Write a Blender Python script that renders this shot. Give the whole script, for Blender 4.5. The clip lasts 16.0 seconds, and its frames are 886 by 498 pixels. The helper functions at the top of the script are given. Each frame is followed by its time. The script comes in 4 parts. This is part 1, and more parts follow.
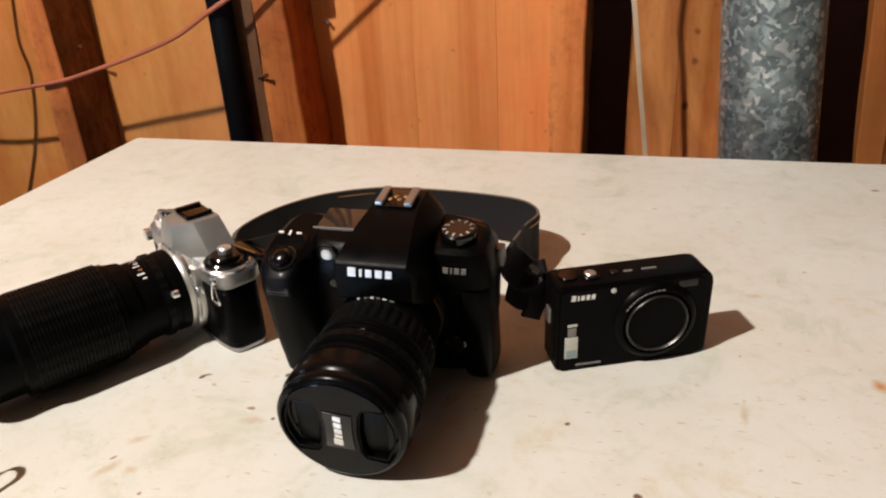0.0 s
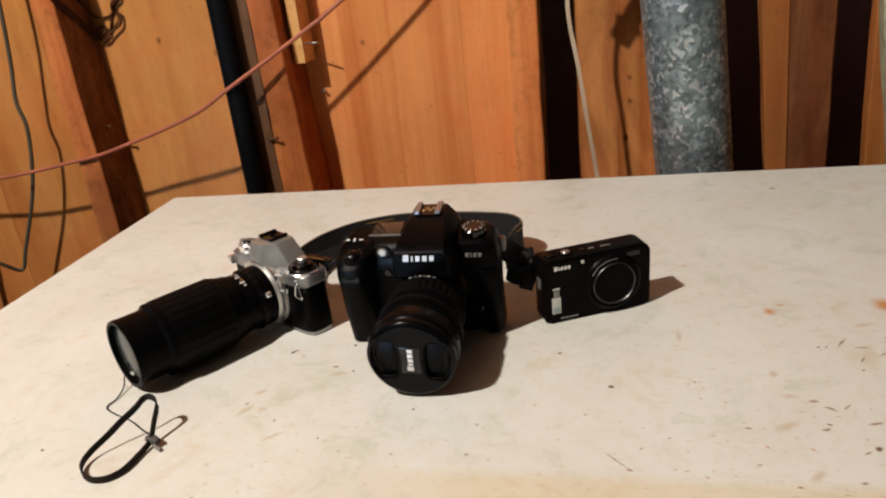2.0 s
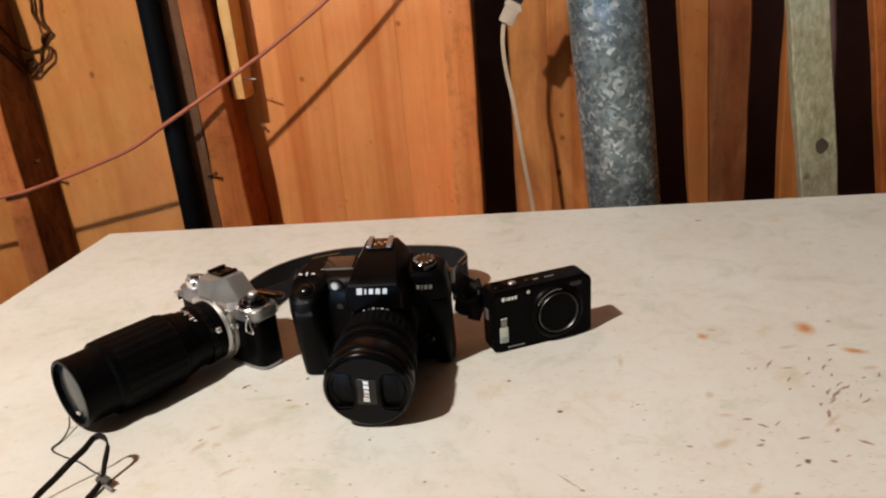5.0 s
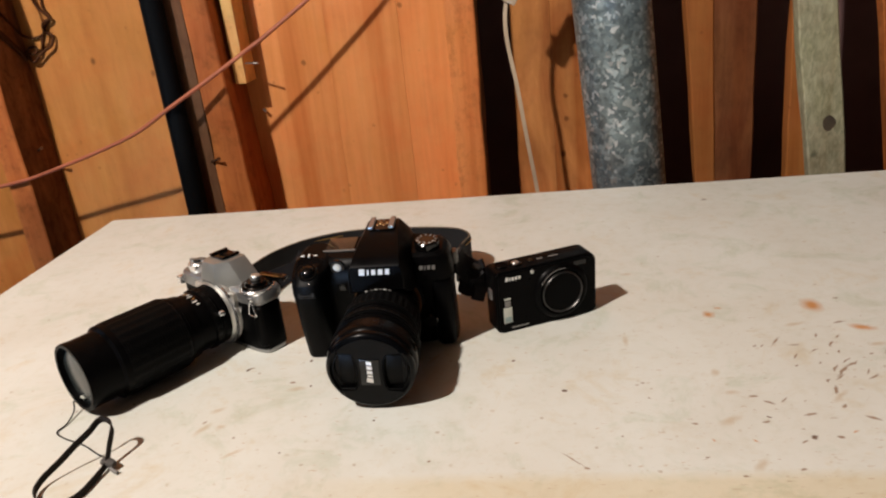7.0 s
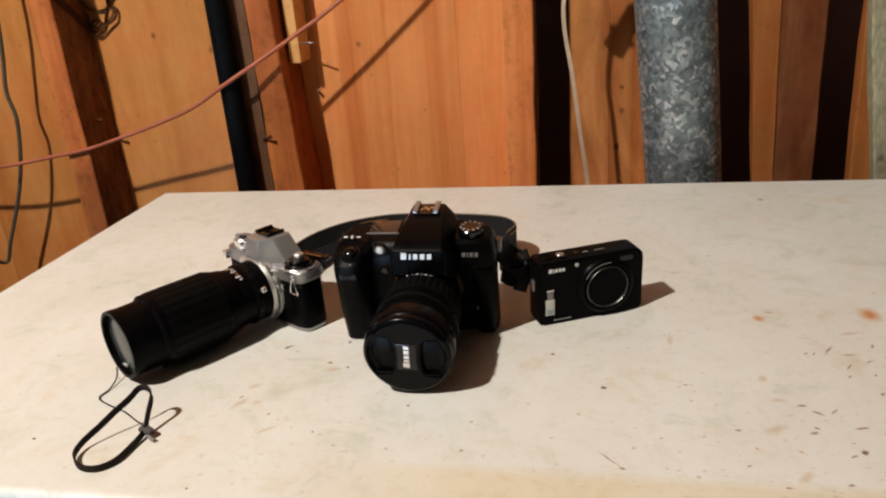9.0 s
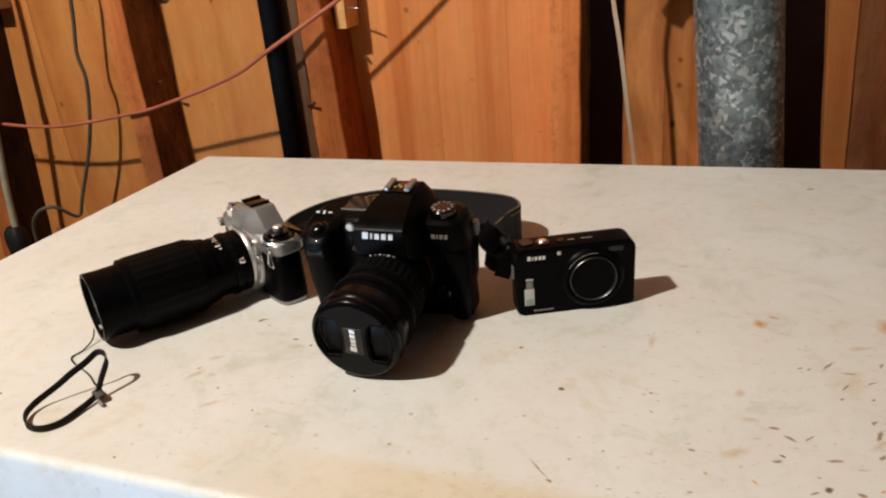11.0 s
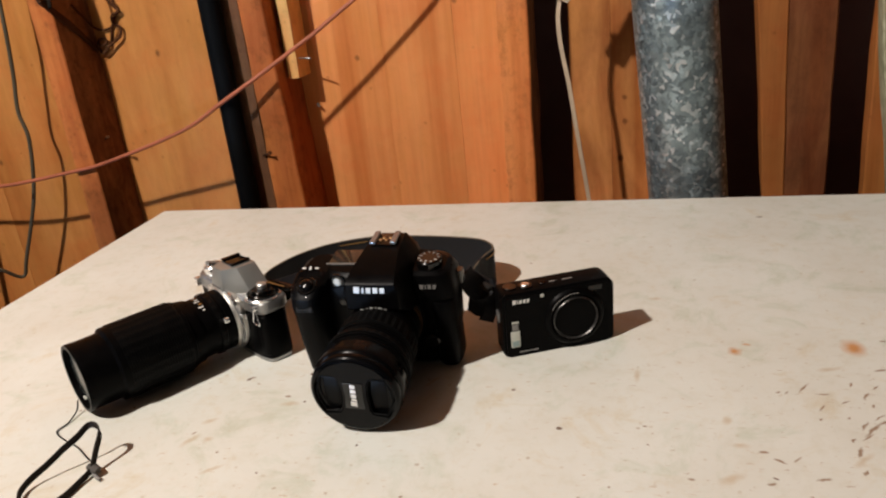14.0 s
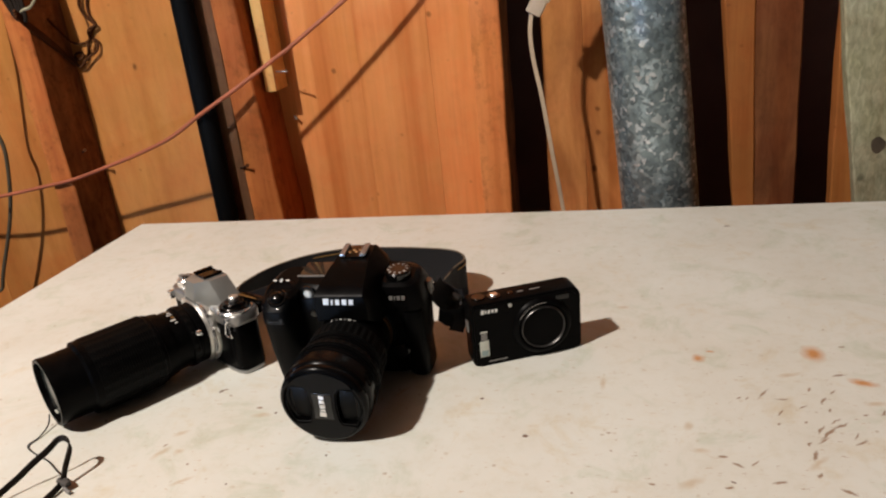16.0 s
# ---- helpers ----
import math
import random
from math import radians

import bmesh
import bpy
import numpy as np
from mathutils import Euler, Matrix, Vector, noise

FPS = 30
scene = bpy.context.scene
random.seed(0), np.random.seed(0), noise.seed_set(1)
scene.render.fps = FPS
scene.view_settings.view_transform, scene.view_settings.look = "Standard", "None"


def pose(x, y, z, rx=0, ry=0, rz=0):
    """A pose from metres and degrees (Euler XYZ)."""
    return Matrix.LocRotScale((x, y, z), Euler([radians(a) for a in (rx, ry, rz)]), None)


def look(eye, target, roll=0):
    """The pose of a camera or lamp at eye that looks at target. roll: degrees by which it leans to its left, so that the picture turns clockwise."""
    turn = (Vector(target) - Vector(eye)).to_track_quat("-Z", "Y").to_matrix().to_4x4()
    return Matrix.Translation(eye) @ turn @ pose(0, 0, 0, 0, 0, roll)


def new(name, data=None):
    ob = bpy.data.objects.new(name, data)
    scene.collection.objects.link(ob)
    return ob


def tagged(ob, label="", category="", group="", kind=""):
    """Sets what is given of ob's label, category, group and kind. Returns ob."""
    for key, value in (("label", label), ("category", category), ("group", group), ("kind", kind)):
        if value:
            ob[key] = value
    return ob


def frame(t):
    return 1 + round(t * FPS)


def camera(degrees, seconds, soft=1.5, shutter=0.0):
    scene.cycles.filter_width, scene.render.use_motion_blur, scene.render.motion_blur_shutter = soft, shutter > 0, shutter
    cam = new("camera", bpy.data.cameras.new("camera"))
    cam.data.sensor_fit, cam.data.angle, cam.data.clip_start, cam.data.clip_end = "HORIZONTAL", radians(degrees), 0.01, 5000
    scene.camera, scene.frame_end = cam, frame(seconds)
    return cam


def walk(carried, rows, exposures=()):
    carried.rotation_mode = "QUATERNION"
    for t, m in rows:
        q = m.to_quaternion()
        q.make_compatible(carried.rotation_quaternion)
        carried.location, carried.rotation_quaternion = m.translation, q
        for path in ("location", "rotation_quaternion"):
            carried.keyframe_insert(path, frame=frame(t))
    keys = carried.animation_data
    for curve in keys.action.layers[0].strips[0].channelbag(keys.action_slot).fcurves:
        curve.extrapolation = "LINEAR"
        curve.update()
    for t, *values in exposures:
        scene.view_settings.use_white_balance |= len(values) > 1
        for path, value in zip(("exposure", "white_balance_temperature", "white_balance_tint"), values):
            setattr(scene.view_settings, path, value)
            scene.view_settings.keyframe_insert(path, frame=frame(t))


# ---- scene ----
TOP = 0.86          # height of the freezer lid above the floor
cam = camera(61.47, 16.0, soft=2.15)
# seconds, eye x y z over the lid, yaw to the left, pitch, roll
ROWS = [
    (0.0, 0.1361, -0.3189, 0.2689, 16.78, -26.04, -3.20),
    (0.5, 0.1885, -0.3622, 0.2790, 19.66, -24.95, -6.55),
    (1.0, 0.2436, -0.4391, 0.2929, 24.22, -25.28, -6.80),
    (1.5, 0.2285, -0.4740, 0.3173, 22.46, -22.91, -7.76),
    (2.0, 0.1422, -0.5098, 0.3107, 13.50, -22.25, -6.60),
    (2.5, 0.1241, -0.5267, 0.3133, 9.89, -21.74, -6.22),
    (3.0, 0.1234, -0.5360, 0.3141, 10.19, -21.12, -6.30),
    (3.5, 0.1265, -0.5313, 0.3168, 8.92, -20.74, -5.91),
    (4.0, 0.1226, -0.5281, 0.3189, 8.32, -20.20, -5.26),
    (6.5, 0.1384, -0.5313, 0.3166, 6.60, -20.42, -5.55),
    (7.0, 0.1306, -0.5267, 0.3123, 8.09, -21.27, -5.97),
    (7.5, 0.1321, -0.5249, 0.3124, 7.24, -21.47, -5.24),
    (8.0, 0.1284, -0.5274, 0.3099, 8.99, -21.54, -5.38),
    (10.5, 0.1833, -0.4764, 0.3069, 17.24, -23.28, -4.08),
    (11.0, 0.2265, -0.4615, 0.2980, 20.91, -23.62, -4.99),
    (11.5, 0.2502, -0.4641, 0.2999, 23.24, -22.90, -4.74),
    (12.0, 0.2440, -0.4589, 0.2946, 22.56, -24.73, -6.99),
    (12.5, 0.2150, -0.4708, 0.3088, 19.62, -24.10, -7.53),
    (13.0, 0.1876, -0.4852, 0.3085, 16.34, -22.46, -5.36),
    (13.5, 0.1836, -0.4865, 0.3122, 17.13, -22.84, -6.12),
    (14.0, 0.1945, -0.4808, 0.3207, 15.54, -21.67, -6.16),
    (14.5, 0.1991, -0.4793, 0.3214, 15.16, -21.99, -7.48),
    (15.0, 0.1987, -0.4817, 0.3240, 15.87, -21.54, -7.54),
    (15.5, 0.1914, -0.4802, 0.3197, 16.43, -21.33, -6.08),
    (16.0, 0.2103, -0.4862, 0.3242, 14.28, -21.04, -6.17),
]
EXPOSURES = ((0.0, 0.22), (0.5, 0.24), (1.0, 0.12), (1.5, 0.03), (2.5, 0.0), (16.0, 0.0))
walk(cam, [(t, pose(x, y, TOP + z, 90 + pitch, 0, yaw) @ pose(0, 0, 0, 0, 0, roll)) for t, x, y, z, yaw, pitch, roll in ROWS], EXPOSURES)

# ---- light ----
world = bpy.data.worlds.new("world")
scene.world = world
world.use_nodes = True
world.node_tree.nodes["Background"].inputs["Color"].default_value = (0.55, 0.68, 1.0, 1)
world.node_tree.nodes["Background"].inputs["Strength"].default_value = 0.1
scene.view_settings.exposure = 0.0

bulb = bpy.data.lights.new("bulb_light", "POINT")
bulb.energy, bulb.color, bulb.shadow_soft_size = 222.0, (1.0, 0.915, 0.835), 0.04
new("bulb_light", bulb).location = (-0.85, -0.98, TOP + 1.72)

# the south lamp is an added unseen bluish source, narrowed onto the freezer front
for name, size, energy, at, to in (("west_window_light", (1.0, 0.5), 7.0, (-4.55, -0.2, TOP + 1.3), (0.0, -0.1, TOP)), ("south_fill_light", (1.0, 0.2), 6.5, (-0.9, -2.25, 0.20), (0.3, -0.2, 0.62))):
    area_lamp = bpy.data.lights.new(name, "AREA")
    area_lamp.shape, area_lamp.size, area_lamp.size_y = "RECTANGLE", *size
    area_lamp.energy, area_lamp.color = energy, (0.44, 0.65, 1.0)
    area_lamp.spread = radians(180 if name == "west_window_light" else 55)
    new(name, area_lamp).matrix_world = look(at, to)


# ---- materials ----
def nodes_of(name):
    m = bpy.data.materials.new(name)
    m.use_nodes = True
    t = m.node_tree
    return m, t, t.nodes["Principled BSDF"]


def node(t, kind, **values):
    n = t.nodes.new(kind)
    for key, v in values.items():
        if key in n.inputs:
            n.inputs[key].default_value = v
        else:
            if key == "operation":
                n.operation = v
            elif key == "vector_type":
                n.vector_type = v
            else:
                n.gradient_type = v
    return n


def ramp(t, source, stops):
    n = t.nodes.new("ShaderNodeValToRGB")
    e = n.color_ramp.elements
    while len(e) < len(stops):
        e.new(0.5)
    for el, (p, c) in zip(e, stops):
        el.position = p
        el.color = (c, c, c, 1) if isinstance(c, (int, float)) else (*c, 1)
    t.links.new(source, n.inputs[0])
    return n


def mix(t, kind, a, b, factor=1.0):
    n = t.nodes.new("ShaderNodeMix")
    n.data_type, n.blend_type = "RGBA", kind
    for sock, v in ((n.inputs[0], factor), (n.inputs[6], a), (n.inputs[7], b)):
        if hasattr(v, "is_output"):
            t.links.new(v, sock)
        elif isinstance(v, (int, float)):
            sock.default_value = v if sock.name.startswith("Factor") else (v, v, v, 1)
        else:
            sock.default_value = (*v, 1)
    return n.outputs[2]


def bump(t, p, source, strength, distance):
    n = node(t, "ShaderNodeBump", Strength=strength, Distance=distance)
    t.links.new(source, n.inputs["Height"])
    t.links.new(n.outputs[0], p.inputs["Normal"])


def specks(t, source, scale, rare, size, most):
    """A mask of rare small round dots."""
    cells = node(t, "ShaderNodeTexVoronoi", Scale=scale)
    t.links.new(source, cells.inputs["Vector"])
    pick = node(t, "ShaderNodeSeparateColor")
    t.links.new(cells.outputs["Color"], pick.inputs[0])
    both = node(t, "ShaderNodeMath", operation="MULTIPLY")
    t.links.new(ramp(t, pick.outputs[0], [(rare, 0.0), (rare + 0.02, 1.0)]).outputs[0], both.inputs[0])
    t.links.new(ramp(t, cells.outputs["Distance"], [(size * 0.5, most), (size, 0.0)]).outputs[0], both.inputs[1])
    return both.outputs[0]


def plain(name, color, rough=0.5, metal=0.0, grain=300.0, relief=0.15, vary=0.25, gloss=0.5, depth=0.0004):
    """Moulded, painted or metal surfaces: fine grain and broad wear."""
    m, t, p = nodes_of(name)
    co = node(t, "ShaderNodeTexCoord")
    fine = node(t, "ShaderNodeTexNoise", Scale=grain, Detail=4.0)
    broad = node(t, "ShaderNodeTexNoise", Scale=grain / 14, Detail=5.0, Roughness=0.65)
    for n in (fine, broad):
        t.links.new(co.outputs["Object"], n.inputs["Vector"])
    lo, hi = 1 - vary, 1 + vary
    tone = ramp(t, broad.outputs[0], [(0.3, tuple(c * lo for c in color)), (0.7, tuple(min(c * hi, 1) for c in color))])
    t.links.new(tone.outputs[0], p.inputs["Base Color"])
    sheen = ramp(t, broad.outputs[0], [(0.3, max(rough - 0.08, 0.03)), (0.7, min(rough + 0.1, 1))])
    t.links.new(sheen.outputs[0], p.inputs["Roughness"])
    p.inputs["Metallic"].default_value, p.inputs["Specular IOR Level"].default_value = metal, gloss
    bump(t, p, fine.outputs[0], relief, depth)
    return m


def wood(name, light, dark, rough=0.6, stretch=14.0, scale=9.0, knots=0.6, vary=0.25, stain=0.84, grime=0.2, bands=22.0):
    """Sawn timber with its grain along z."""
    m, t, p = nodes_of(name)
    co, info = node(t, "ShaderNodeTexCoord"), node(t, "ShaderNodeObjectInfo")
    shift = node(t, "ShaderNodeVectorMath", operation="MULTIPLY_ADD")
    t.links.new(info.outputs["Random"], shift.inputs[0])
    shift.inputs[1].default_value = (7.3, 3.1, 11.7)
    t.links.new(co.outputs["Object"], shift.inputs[2])
    squeeze = node(t, "ShaderNodeMapping")
    squeeze.inputs["Scale"].default_value = (1, 1, 1 / stretch)
    t.links.new(shift.outputs[0], squeeze.inputs["Vector"])
    bend = node(t, "ShaderNodeTexNoise", Scale=scale * 0.5, Detail=2.0)
    t.links.new(squeeze.outputs[0], bend.inputs["Vector"])
    rings = node(t, "ShaderNodeTexNoise", Scale=scale * 3.2, Detail=6.0, Roughness=0.6, Distortion=0.8)
    t.links.new(squeeze.outputs[0], rings.inputs["Vector"])
    fibre = node(t, "ShaderNodeTexNoise", Scale=scale * 28, Detail=3.0)
    t.links.new(squeeze.outputs[0], fibre.inputs["Vector"])
    blot = node(t, "ShaderNodeTexNoise", Scale=5.0, Detail=4.0)
    t.links.new(shift.outputs[0], blot.inputs["Vector"])
    base = ramp(t, rings.outputs[0], [(0.32, dark), (0.5, tuple((a + b) / 2 for a, b in zip(light, dark))), (0.66, light)])
    c = mix(t, "MULTIPLY", base.outputs[0], ramp(t, bend.outputs[0], [(0.3, 1 - vary), (0.7, 1.0)]).outputs[0])
    c = mix(t, "MULTIPLY", c, ramp(t, fibre.outputs[0], [(0.25, 0.9), (0.6, 1.0)]).outputs[0])
    c = mix(t, "MULTIPLY", c, ramp(t, blot.outputs[0], [(0.34, stain), (0.58, 1.0)]).outputs[0])
    c = mix(t, "MULTIPLY", c, ramp(t, info.outputs["Random"], [(0.0, 1 - vary), (1.0, 1.0)]).outputs[0])
    hue = node(t, "ShaderNodeTexNoise", Scale=9.0, Detail=4.0, Roughness=0.65)
    t.links.new(shift.outputs[0], hue.inputs["Vector"])
    c = mix(t, "MULTIPLY", c, ramp(t, hue.outputs[0], [(0.36, (1.0, 0.90, 0.88)), (0.5, (1, 1, 1)), (0.66, (0.96, 0.98, 0.90))]).outputs[0])
    mottle = node(t, "ShaderNodeTexNoise", Scale=38.0, Detail=5.0, Roughness=0.7)
    t.links.new(shift.outputs[0], mottle.inputs["Vector"])
    c = mix(t, "MULTIPLY", c, ramp(t, mottle.outputs[0], [(0.30, 1 - grime), (0.5, 1.0)]).outputs[0])
    c = mix(t, "MULTIPLY", c, ramp(t, mottle.outputs[0], [(0.70, (1, 1, 1)), (0.76, (0.55, 0.42, 0.36))]).outputs[0])
    straight = node(t, "ShaderNodeMapping")
    straight.inputs["Scale"].default_value = (1, 1, 0.012)
    t.links.new(shift.outputs[0], straight.inputs["Vector"])
    band = node(t, "ShaderNodeTexNoise", Scale=bands, Detail=3.0, Roughness=0.55)
    t.links.new(straight.outputs[0], band.inputs["Vector"])
    c = mix(t, "MULTIPLY", c, ramp(t, band.outputs[0], [(0.34, (0.80, 0.66, 0.56)), (0.48, (0.97, 0.94, 0.91)), (0.60, (1, 1, 1))]).outputs[0])
    spots = node(t, "ShaderNodeTexVoronoi", Scale=15.0)
    flat = node(t, "ShaderNodeMapping")
    flat.inputs["Scale"].default_value = (1, 1, 0.7)
    t.links.new(shift.outputs[0], flat.inputs["Vector"])
    t.links.new(flat.outputs[0], spots.inputs["Vector"])
    c = mix(t, "MIX", c, tuple(d * 0.3 for d in dark), ramp(t, spots.outputs["Distance"], [(0.035, knots), (0.085, 0.0)]).outputs[0])
    warp = node(t, "ShaderNodeVectorMath", operation="MULTIPLY_ADD")
    warp.inputs[1].default_value = (0.008, 0.008, 0.012)
    t.links.new(mottle.outputs["Color"], warp.inputs[0])
    t.links.new(shift.outputs[0], warp.inputs[2])
    c = mix(t, "MIX", c, tuple(d * 0.28 for d in dark), specks(t, warp.outputs[0], 21.0, 0.80, 0.12, 0.75))
    c = mix(t, "MIX", c, tuple(d * 0.5 for d in dark), specks(t, warp.outputs[0], 55.0, 0.82, 0.2, 0.5))
    t.links.new(c, p.inputs["Base Color"])
    p.inputs["Roughness"].default_value = rough
    p.inputs["Specular IOR Level"].default_value = 0.12
    bump(t, p, fibre.outputs[0], 0.25, 0.001)
    return m


def lid_enamel():
    """Old white enamel: grime, scratches, rust marks and a yellowed strip along the front edge."""
    m, t, p = nodes_of("worn_white_enamel")
    co = node(t, "ShaderNodeTexCoord")
    wob = node(t, "ShaderNodeTexNoise", Scale=140.0, Detail=3.0)
    t.links.new(co.outputs["Object"], wob.inputs["Vector"])
    off = node(t, "ShaderNodeVectorMath", operation="MULTIPLY_ADD")
    off.inputs[1].default_value = (0.005, 0.005, 0.0)
    t.links.new(wob.outputs["Color"], off.inputs[0])
    t.links.new(co.outputs["Object"], off.inputs[2])
    where = node(t, "ShaderNodeVectorMath", operation="SUBTRACT")
    where.inputs[1].default_value = (0.0025, 0.0025, 0.0)
    t.links.new(off.outputs[0], where.inputs[0])
    broad = node(t, "ShaderNodeTexNoise", Scale=7.0, Detail=6.0, Roughness=0.6)
    fine = node(t, "ShaderNodeTexNoise", Scale=60.0, Detail=6.0, Roughness=0.7)
    streak = node(t, "ShaderNodeTexNoise", Scale=26.0, Detail=5.0, Roughness=0.7)
    long = node(t, "ShaderNodeMapping")
    long.inputs["Scale"].default_value, long.inputs["Rotation"].default_value = (0.5, 2.0, 1), (0, 0, 0.25)
    t.links.new(co.outputs["Object"], long.inputs["Vector"])
    t.links.new(long.outputs[0], streak.inputs["Vector"])
    for n in (broad, fine):
        t.links.new(co.outputs["Object"], n.inputs["Vector"])
    c = ramp(t, broad.outputs[0], [(0.3, (0.63, 0.62, 0.555)), (0.62, (0.69, 0.70, 0.65))]).outputs[0]
    c = mix(t, "MULTIPLY", c, ramp(t, fine.outputs[0], [(0.3, (0.94, 0.92, 0.88)), (0.50, (1, 1, 1))]).outputs[0])
    c = mix(t, "MULTIPLY", c, ramp(t, streak.outputs[0], [(0.60, (1, 1, 1)), (0.76, (0.92, 0.88, 0.80))]).outputs[0])
    smudge = node(t, "ShaderNodeTexNoise", Scale=17.0, Detail=7.0, Roughness=0.72, Distortion=0.6)
    t.links.new(co.outputs["Object"], smudge.inputs["Vector"])
    c = mix(t, "MULTIPLY", c, ramp(t, smudge.outputs[0], [(0.36, (0.87, 0.90, 0.85)), (0.47, (1, 1, 1)), (0.57, (1, 1, 1)), (0.68, (0.94, 0.88, 0.79))]).outputs[0])
    c = mix(t, "MIX", c, (0.34, 0.24, 0.15), specks(t, off.outputs[0], 55.0, 0.88, 0.10, 0.6))
    c = mix(t, "MIX", c, (0.46, 0.38, 0.27), specks(t, off.outputs[0], 120.0, 0.86, 0.22, 0.4))
    parts = node(t, "ShaderNodeSeparateXYZ")
    t.links.new(where.outputs[0], parts.inputs[0])
    strip = node(t, "ShaderNodeMapRange")
    t.links.new(parts.outputs["Y"], strip.inputs["Value"])
    for key, v in (("From Min", -0.132), ("From Max", -0.143), ("To Min", 0.0), ("To Max", 0.55)):
        strip.inputs[key].default_value = v
    fade = node(t, "ShaderNodeMapRange")
    t.links.new(parts.outputs["X"], fade.inputs["Value"])
    for key, v in (("From Min", -0.06), ("From Max", 0.06)):
        fade.inputs[key].default_value = v
    both = node(t, "ShaderNodeMath", operation="MULTIPLY")
    t.links.new(strip.outputs[0], both.inputs[0])
    t.links.new(fade.outputs[0], both.inputs[1])
    c = mix(t, "MULTIPLY", c, (0.93, 0.78, 0.52), both.outputs[0])
    # x, y, half length, half width, turn, kind: 0 pale, 1 rust, 2 brown scratch, 3 dark chip
    marks = [
        (0.272, 0.078, 0.0065, 0.008, 5, 1), (0.282, 0.089, 0.004, 0.002, 0, 1), (0.361, 0.088, 0.011, 0.016, 0, 1),
        (0.386, 0.045, 0.013, 0.006, -23, 1), (0.313, 0.027, 0.009, 0.0014, 54, 2), (0.343, -0.017, 0.007, 0.0014, 56, 2),
        (0.347, -0.021, 0.014, 0.0018, 51, 2), (0.333, -0.046, 0.0076, 0.0014, 67, 2), (0.275, -0.052, 0.004, 0.002, 0, 2),
        (0.300, -0.101, 0.003, 0.003, 0, 3), (0.142, -0.038, 0.0025, 0.0025, 0, 3), (0.144, -0.120, 0.0127, 0.0007, -45, 2),
        (-0.124, 0.008, 0.0025, 0.003, 0, 3), (0.196, 0.036, 0.003, 0.012, 0, 0), (0.213, 0.172, 0.008, 0.004, 0, 0),
        (0.334, 0.389, 0.005, 0.0025, 0, 3),
    ]
    # x, y, half length, turn of the brown scratches
    nicks = [
        (0.353, 0.019, 0.006, 60), (0.284, -0.060, 0.005, -30), (0.275, -0.083, 0.004, 10), (0.228, -0.083, 0.003, -20), (0.316, -0.101, 0.003, 0),
        (0.283, -0.133, 0.003, 20), (0.344, -0.081, 0.006, -35), (0.201, -0.030, 0.003, 0), (0.152, -0.129, 0.003, -40), 
        (0.331, -0.066, 0.004, 70), (0.306, -0.075, 0.006, 15), (0.248, -0.139, 0.003, 0), (-0.122, 0.010, 0.004, 20), (-0.078, -0.014, 0.003, -20),
        (0.372, 0.055, 0.007, 10), (0.325, 0.020, 0.006, 5), (0.365, -0.030, 0.007, 40), (0.356, -0.012, 0.010, 40), (0.385, 0.100, 0.003, 0)]
    for x, y, a, turn in nicks:
        marks.append((x, y, a, 0.0015, turn, 2))
    for x, y, a, turn in ((-0.130, -0.078, 0.011, 62), (-0.116, -0.075, 0.005, 20), (-0.127, -0.053, 0.008, 35), (0.262, -0.046, 0.007, 0), (0.256, -0.018, 0.006, 80)):
        marks.append((x, y, a, 0.004, turn, 0))
    rnd = random.Random(7)
    for n in range(16):
        marks.append((rnd.gauss(0.345, 0.03), rnd.gauss(-0.005, 0.03), rnd.uniform(0.002, 0.007), 0.0011, rnd.uniform(35, 70), 2))
    for n in range(10):
        marks.append((rnd.uniform(0.2, 0.42), rnd.uniform(-0.15, -0.03), rnd.uniform(0.0015, 0.004), 0.0010, rnd.uniform(-40, 30), rnd.choice((2, 2, 3, 1))))
    for n in range(16):
        marks.append((rnd.uniform(-0.3, 0.2), rnd.uniform(-0.18, 0.05), rnd.uniform(0.001, 0.0025), 0.0014, rnd.uniform(0, 90), rnd.choice((2, 3))))
    for n in range(14):
        marks.append((rnd.uniform(-0.3, 0.4), rnd.uniform(-0.18, 0.12), rnd.uniform(0.006, 0.014), rnd.uniform(0.002, 0.005), rnd.uniform(0, 90), 0))
    for n in range(8):
        marks.append((rnd.uniform(-0.44, 0.5), rnd.uniform(0.2, 0.42), rnd.uniform(0.002, 0.005), 0.0016, rnd.uniform(0, 60), rnd.choice((0, 2))))
    masks = [None] * 4
    for x, y, a, b, turn, kind in marks:
        mp = node(t, "ShaderNodeMapping", vector_type="TEXTURE")
        mp.inputs["Location"].default_value = (x, y, 0)
        mp.inputs["Rotation"].default_value = (0, 0, radians(turn))
        mp.inputs["Scale"].default_value = (a, b, 1)
        t.links.new(where.outputs[0], mp.inputs["Vector"])
        ball = node(t, "ShaderNodeTexGradient", gradient_type="SPHERICAL")
        t.links.new(mp.outputs[0], ball.inputs["Vector"])
        if masks[kind] is None:
            masks[kind] = ball.outputs["Fac"]
        else:
            both = node(t, "ShaderNodeMath", operation="MAXIMUM")
            t.links.new(masks[kind], both.inputs[0])
            t.links.new(ball.outputs["Fac"], both.inputs[1])
            masks[kind] = both.outputs[0]
    for kind, color, soft, most in ((0, (0.50, 0.38, 0.24), 0.8, 0.6), (1, (0.52, 0.21, 0.04), 0.8, 0.9), (2, (0.22, 0.11, 0.045), 0.65, 0.85), (3, (0.12, 0.06, 0.03), 0.5, 0.95)):
        c = mix(t, "MIX", c, color, ramp(t, masks[kind], [(0.02, 0.0), (soft, most)]).outputs[0])
